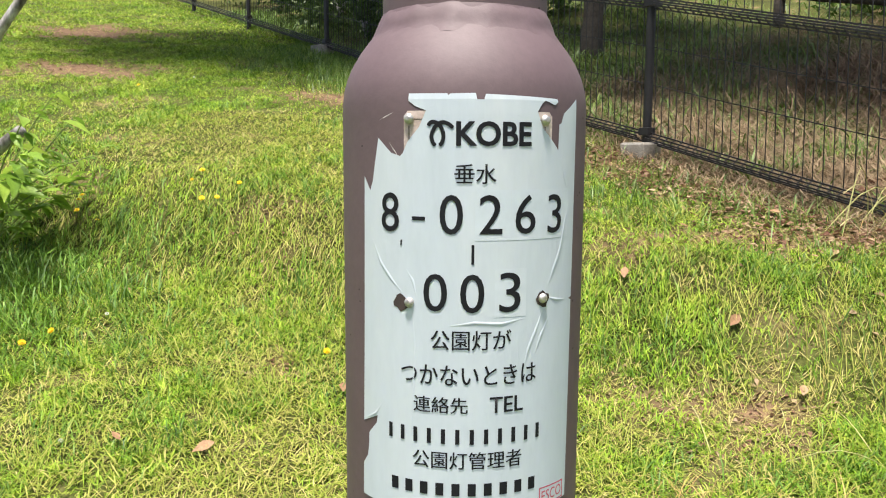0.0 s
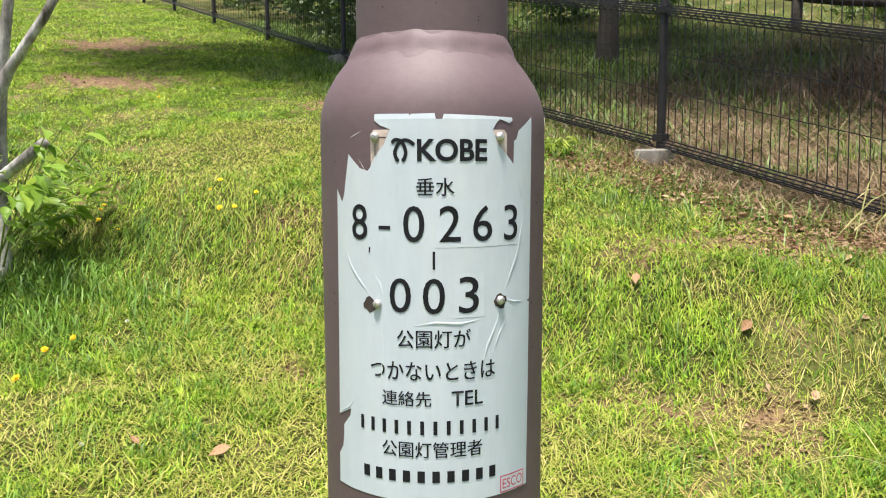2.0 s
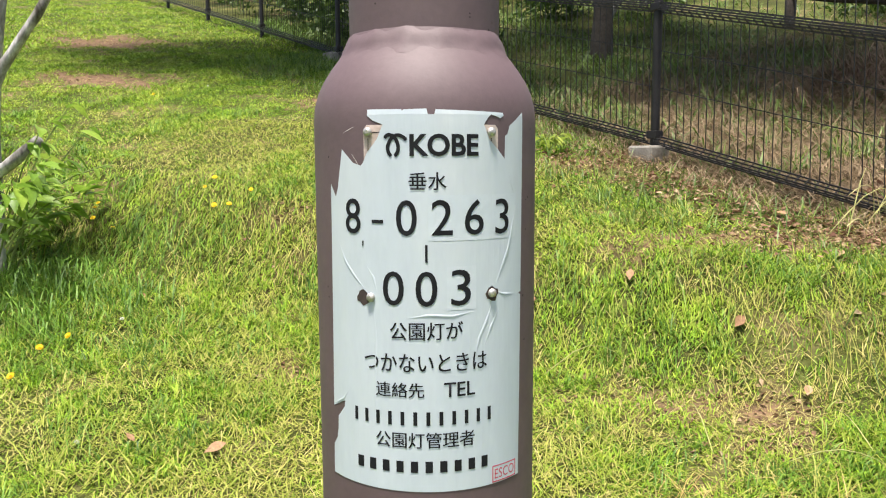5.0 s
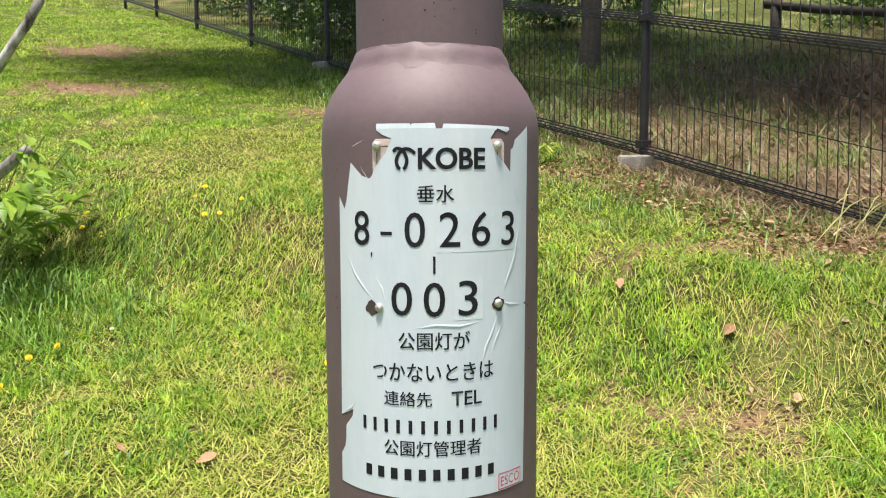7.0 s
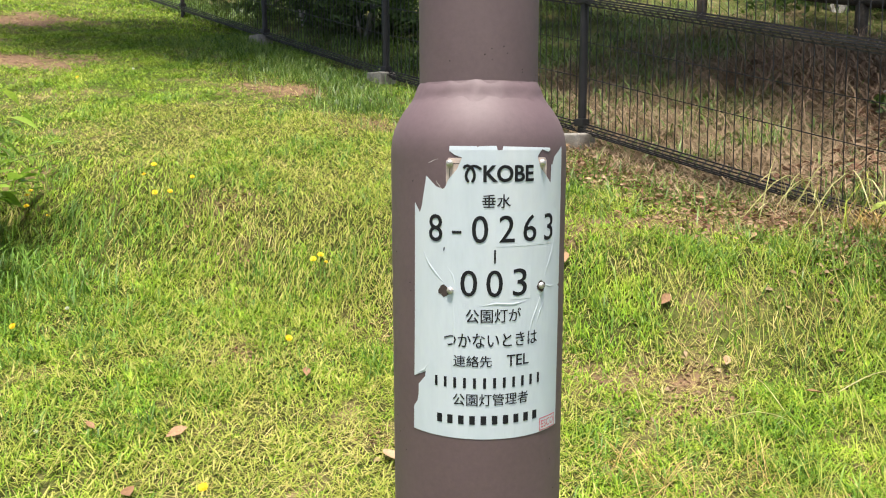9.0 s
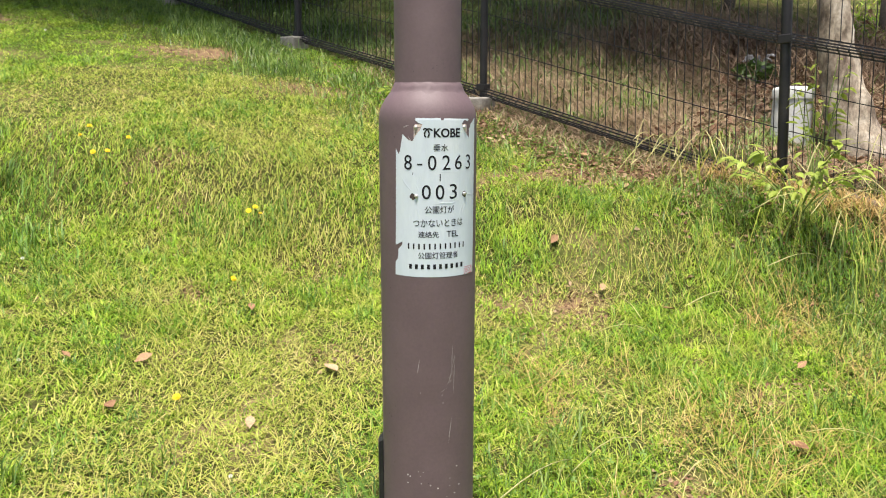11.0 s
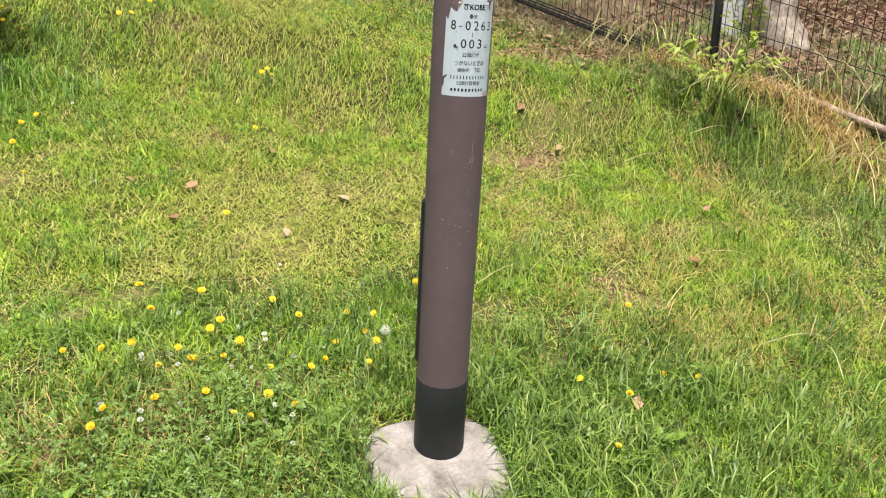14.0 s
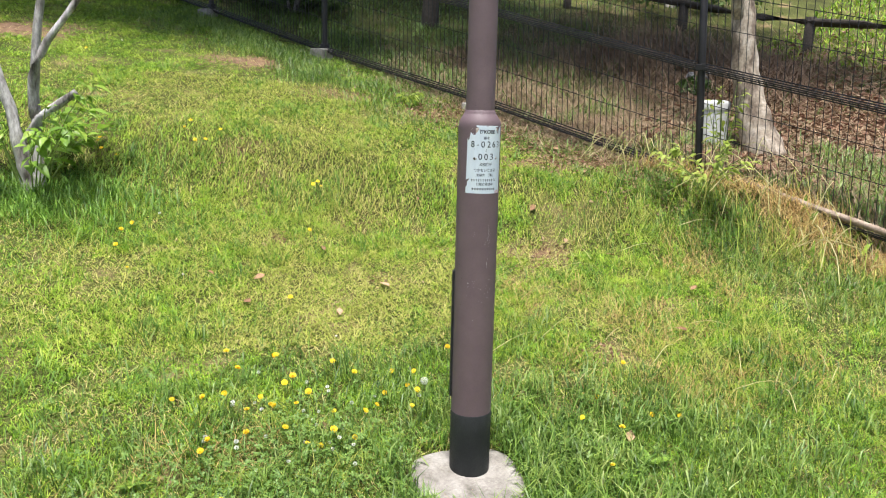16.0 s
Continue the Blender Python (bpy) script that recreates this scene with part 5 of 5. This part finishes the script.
# ---- low broad-leaved weeds in the turf ----
dock = [leaf_mesh("leaf", 0.11, 0.036, LEAF, 0.25, 0.25, 0.7), leaf_mesh("leaf", 0.085, 0.03, LEAF, 0.3, 0.1, 0.7)]
for x, y in ((0.52, -0.14), (0.66, -0.08), (-0.98, -0.10), (-1.15, 0.02), (-0.45, -0.32), (0.95, 0.20)):
    weed = thing("rosette_weed", (x, y, float(height(x, y)) + 0.02), "low rosette of broad green leaves in the grass", "weed", "rosette weeds")
    for i in range(8):
        k = trnd.uniform(0.5, 0.9)
        piece("leaf", dock[i % 2], Euler((trnd.uniform(-0.2, 0.2), -trnd.uniform(0.15, 0.75), i * 0.785 + trnd.uniform(-0.3, 0.3))).to_matrix().to_4x4() @ Matrix.Diagonal((k, k, k, 1)), weed)

sx, sy = -0.11, 0.36
puff = thing("dandelion_clock", (sx, sy, float(height(sx, sy))), "pale round dandelion seed head on a bare stem", "flower")
part("stem", limb(bmesh.new(), [(0, 0, -0.01), (0.004, 0.002, 0.06), (0.002, 0, 0.125)], [0.0018, 0.0016, 0.0014], seg=6, rough=0), STEM, puff)
bm = bmesh.new()
for i in range(150):
    zc, a = 1 - 2 * (i + 0.5) / 150, i * 2.39996
    d = Vector((math.sqrt(1 - zc * zc) * math.cos(a), math.sqrt(1 - zc * zc) * math.sin(a), zc))
    e1 = d.orthogonal().normalized() * 0.0012
    e2 = d.cross(e1)
    c = Vector((0.002, 0, 0.128))
    tip = c + d * 0.016
    bm.faces.new([bm.verts.new(p) for p in (c + d * 0.004, tip + e1 * 0.2, tip - e1 * 0.2)])
    bm.faces.new([bm.verts.new(tip + q) for q in (e1 * 2, e2, -e1 * 2, -e2)])
part("seed_head", bm, WHITE_PETAL, puff, "ball of fine white seeds")

# ---- behind the fence: leaning trunk, capped pipe, low barrier, shrubs, and unseen crowns for shade ----
bx, by = 2.87, 2.99
bz = float(height(bx, by))
trunk = thing("leaning_tree", (bx, by, bz), "pale-barked leaning tree trunk with a spreading root flare behind the fence", "tree")
bm = limb(bmesh.new(), curve_pts([(0.24, -0.16, -0.35), (0.15, -0.08, -0.08), (0.09, -0.03, 0.14), (0.04, 0.03, 0.36), (0.0, 0.08, 0.62), (-0.03, 0.11, 0.92), (-0.06, 0.15, 1.3), (-0.09, 0.2, 1.8), (-0.1, 0.25, 2.6)], 25),
          [0.205, 0.190, 0.175, 0.163, 0.153, 0.144, 0.137, 0.131, 0.125, 0.119, 0.113, 0.107, 0.102, 0.097, 0.093] + [0.090 - 0.0022 * i for i in range(10)], seg=22, rough=0.13)
part("trunk", bm, PALE_BARK, trunk, smooth=True)
part("broken_limb", limb(bmesh.new(), curve_pts([(-0.05, 0.14, 1.0), (-0.12, 0.08, 1.12), (-0.15, 0.05, 1.2)], 5), [0.06, 0.055, 0.05, 0.05, 0.045], seg=10, rough=0.2), PALE_BARK, trunk, smooth=True)

# limbs and crowns above the view, added to shade the bank
for ctrl in ([(-0.1, 0.25, 2.5), (0.3, 1.1, 3.3), (0.8, 2.4, 4.0)], [(-0.1, 0.25, 2.5), (-0.4, 1.0, 3.4), (-0.5, 2.4, 4.2)]):
    part("limb", limb(bmesh.new(), curve_pts(ctrl, 8), [0.075, 0.07, 0.062, 0.055, 0.048, 0.04, 0.03, 0.02], seg=9), PALE_BARK, trunk, smooth=True)
crown(trunk, (0.4, 2.4, 4.2), (2.4, 1.2, 0.7), 10000, 71)
crown(trunk, (1.3, 0.9, 4.3), (1.8, 0.8, 0.6), 2200, 74)

# dark trunk; its limbs and crowns are unseen, added to darken bank and slope
cx, cy = 1.0, 7.0
back = thing("shade_tree", (cx, cy, float(height(cx, cy))), "dark-barked trunk with out-of-view crowns added to shade the bank behind the fence", "tree")
part("trunk", limb(bmesh.new(), curve_pts([(0, 0, -0.2), (0.02, 0, 0.8), (-0.03, 0.05, 1.8), (0.05, 0.1, 3.2)], 14), [0.11 - 0.004 * i for i in range(14)], seg=12, rough=0.15), LOG, back, smooth=True)
for ctrl in ([(0.05, 0.1, 2.6), (-0.6, 0.1, 3.3), (-1.5, 0.0, 3.7)], [(0.05, 0.1, 2.8), (0.7, -0.3, 3.4), (1.3, -0.7, 3.8)]):
    part("limb", limb(bmesh.new(), curve_pts(ctrl, 8), [0.06, 0.055, 0.05, 0.045, 0.038, 0.03, 0.024, 0.016], seg=9), LOG, back, smooth=True)
crown(back, (-0.6, -0.7, 4.0), (3.2, 1.8, 0.9), 13000, 72)
crown(back, (-3.6, -1.0, 4.3), (2.2, 1.3, 0.7), 9500, 73)

px, py = 2.72, 3.22
pipe = thing("capped_pipe", (px, py, float(height(px, py))), "short pale grey capped pipe standing in the straw", "pipe")
part("barrel", lathe(bmesh.new(), [(0.115, -0.1), (0.115, 0.30), (0.113, 0.315)], seg=32), PIPE_GREY, pipe, smooth=True)
part("cap", lathe(bmesh.new(), [(0.122, 0.29), (0.123, 0.335), (0.117, 0.352), (0.08, 0.362), (0.02, 0.365)], seg=32), PIPE_GREY, pipe, "slightly wider cap", smooth=True)

a, b = Vector((3.0, 8.0, 0)), Vector((7.6, 3.4, 0))
rail = thing("low_barrier", (a.x, a.y, float(height(a.x, a.y))), "dark weathered log barrier at the edge of the upper lawn", "barrier")
base = Vector(rail.location)


def top_of(t):
    p = a.lerp(b, t)
    return Vector((p.x, p.y, float(height(p.x, p.y)) + 0.34)) - base


part("log", limb(bmesh.new(), [top_of(i / 12) for i in range(13)], [0.045] * 13, seg=10, rough=0.1), LOG, rail, smooth=True)
for t in (0.02, 0.27, 0.5, 0.75, 0.98):
    p = top_of(t)
    part("post", limb(bmesh.new(), [p + Vector((0, 0.02, -0.7)), p + Vector((0, 0.02, -0.3)), p + Vector((0, 0.02, 0.06))], [0.065, 0.06, 0.06], seg=10, rough=0.1), LOG, rail, smooth=True)


def shrub(x, y, rx, rz, n, seed, label):
    r = np.random.default_rng(seed)
    z0 = float(height(x, y))
    sh = thing("shrub", (x, y, z0), label, "shrub", "shrubs behind the fence")
    srnd = random.Random(seed)
    for i in range(7):
        aa = srnd.uniform(0, 6.283)
        end = Vector((rx * 0.7 * math.cos(aa), rx * 0.7 * math.sin(aa), rz * srnd.uniform(0.8, 1.5)))
        part("branch", limb(bmesh.new(), curve_pts([(0, 0, -0.1), end * 0.45 + Vector((0, 0, 0.1)), end], 6), [0.025, 0.022, 0.018, 0.014, 0.01, 0.006], seg=6), BARK, sh)
    clumps = r.normal(0, 1, (60, 3))
    clumps /= np.linalg.norm(clumps, axis=1)[:, None]
    clumps *= r.uniform(0.45, 1.0, 60)[:, None] * np.array([rx, rx, rz])
    clumps[:, 2] = np.abs(clumps[:, 2]) + rz * 0.15
    c = clumps[r.integers(0, 60, n)] + r.normal(0, 0.16, (n, 3)) * rx * 0.6
    d = r.normal(0, 1, (n, 3))
    d /= np.linalg.norm(d, axis=1)[:, None]
    e = np.cross(d, r.normal(0, 1, (n, 3)))
    e /= np.linalg.norm(e, axis=1)[:, None]
    size = r.uniform(0.025, 0.055, n)[:, None]
    co = np.stack([c - d * size, c - e * size * 0.45, c + d * size, c + e * size * 0.45], 1).reshape(-1, 3)
    me = mesh_from("crown", co, (np.arange(n) * 4)[:, None] + np.arange(4)[None], smooth=False)
    me.materials.append(SHADE_LEAF)
    ob = new("crown", me)
    ob.parent = sh


for i, (s, u, rx, rz) in enumerate(((6.4, 4.4, 0.7, 0.9), (7.4, 4.3, 0.8, 1.1), (8.6, 4.5, 0.95, 1.2), (10.4, 4.6, 1.1, 1.2), (6.0, 6.6, 1.2, 1.2), (3.2, 8.6, 1.1, 0.8), (8.6, 7.0, 1.3, 1.3), (12.8, 5.0, 1.2, 1.1))):
    x, y = on_fence(s, u)
    shrub(x, y, rx, rz, 5200, 40 + i, "dark green leafy shrub crowding behind the wire fence")

shrub(3.30, 4.58, 0.17, 0.16, 420, 61, "small dark green bush among the dry straw")

# old pole lying along the fence foot
pts = []
for i in range(15):
    x, y = on_fence(0.2 - 2.4 * i / 14, 3.225 - 0.012 * math.sin(i * 0.9))
    pts.append((x, y, float(height(*on_fence(0.2, 3.22)) * (1 - i / 14) + height(*on_fence(-2.2, 3.22)) * i / 14) + 0.028))
pole = link_mesh("wooden_pole", limb(bmesh.new(), pts, [0.02 + 0.0006 * i for i in range(15)], seg=10, rough=0.2), WEATHERED, smooth=True)
tagged(pole, "pale weathered wooden pole lying along the fence foot", "pole")
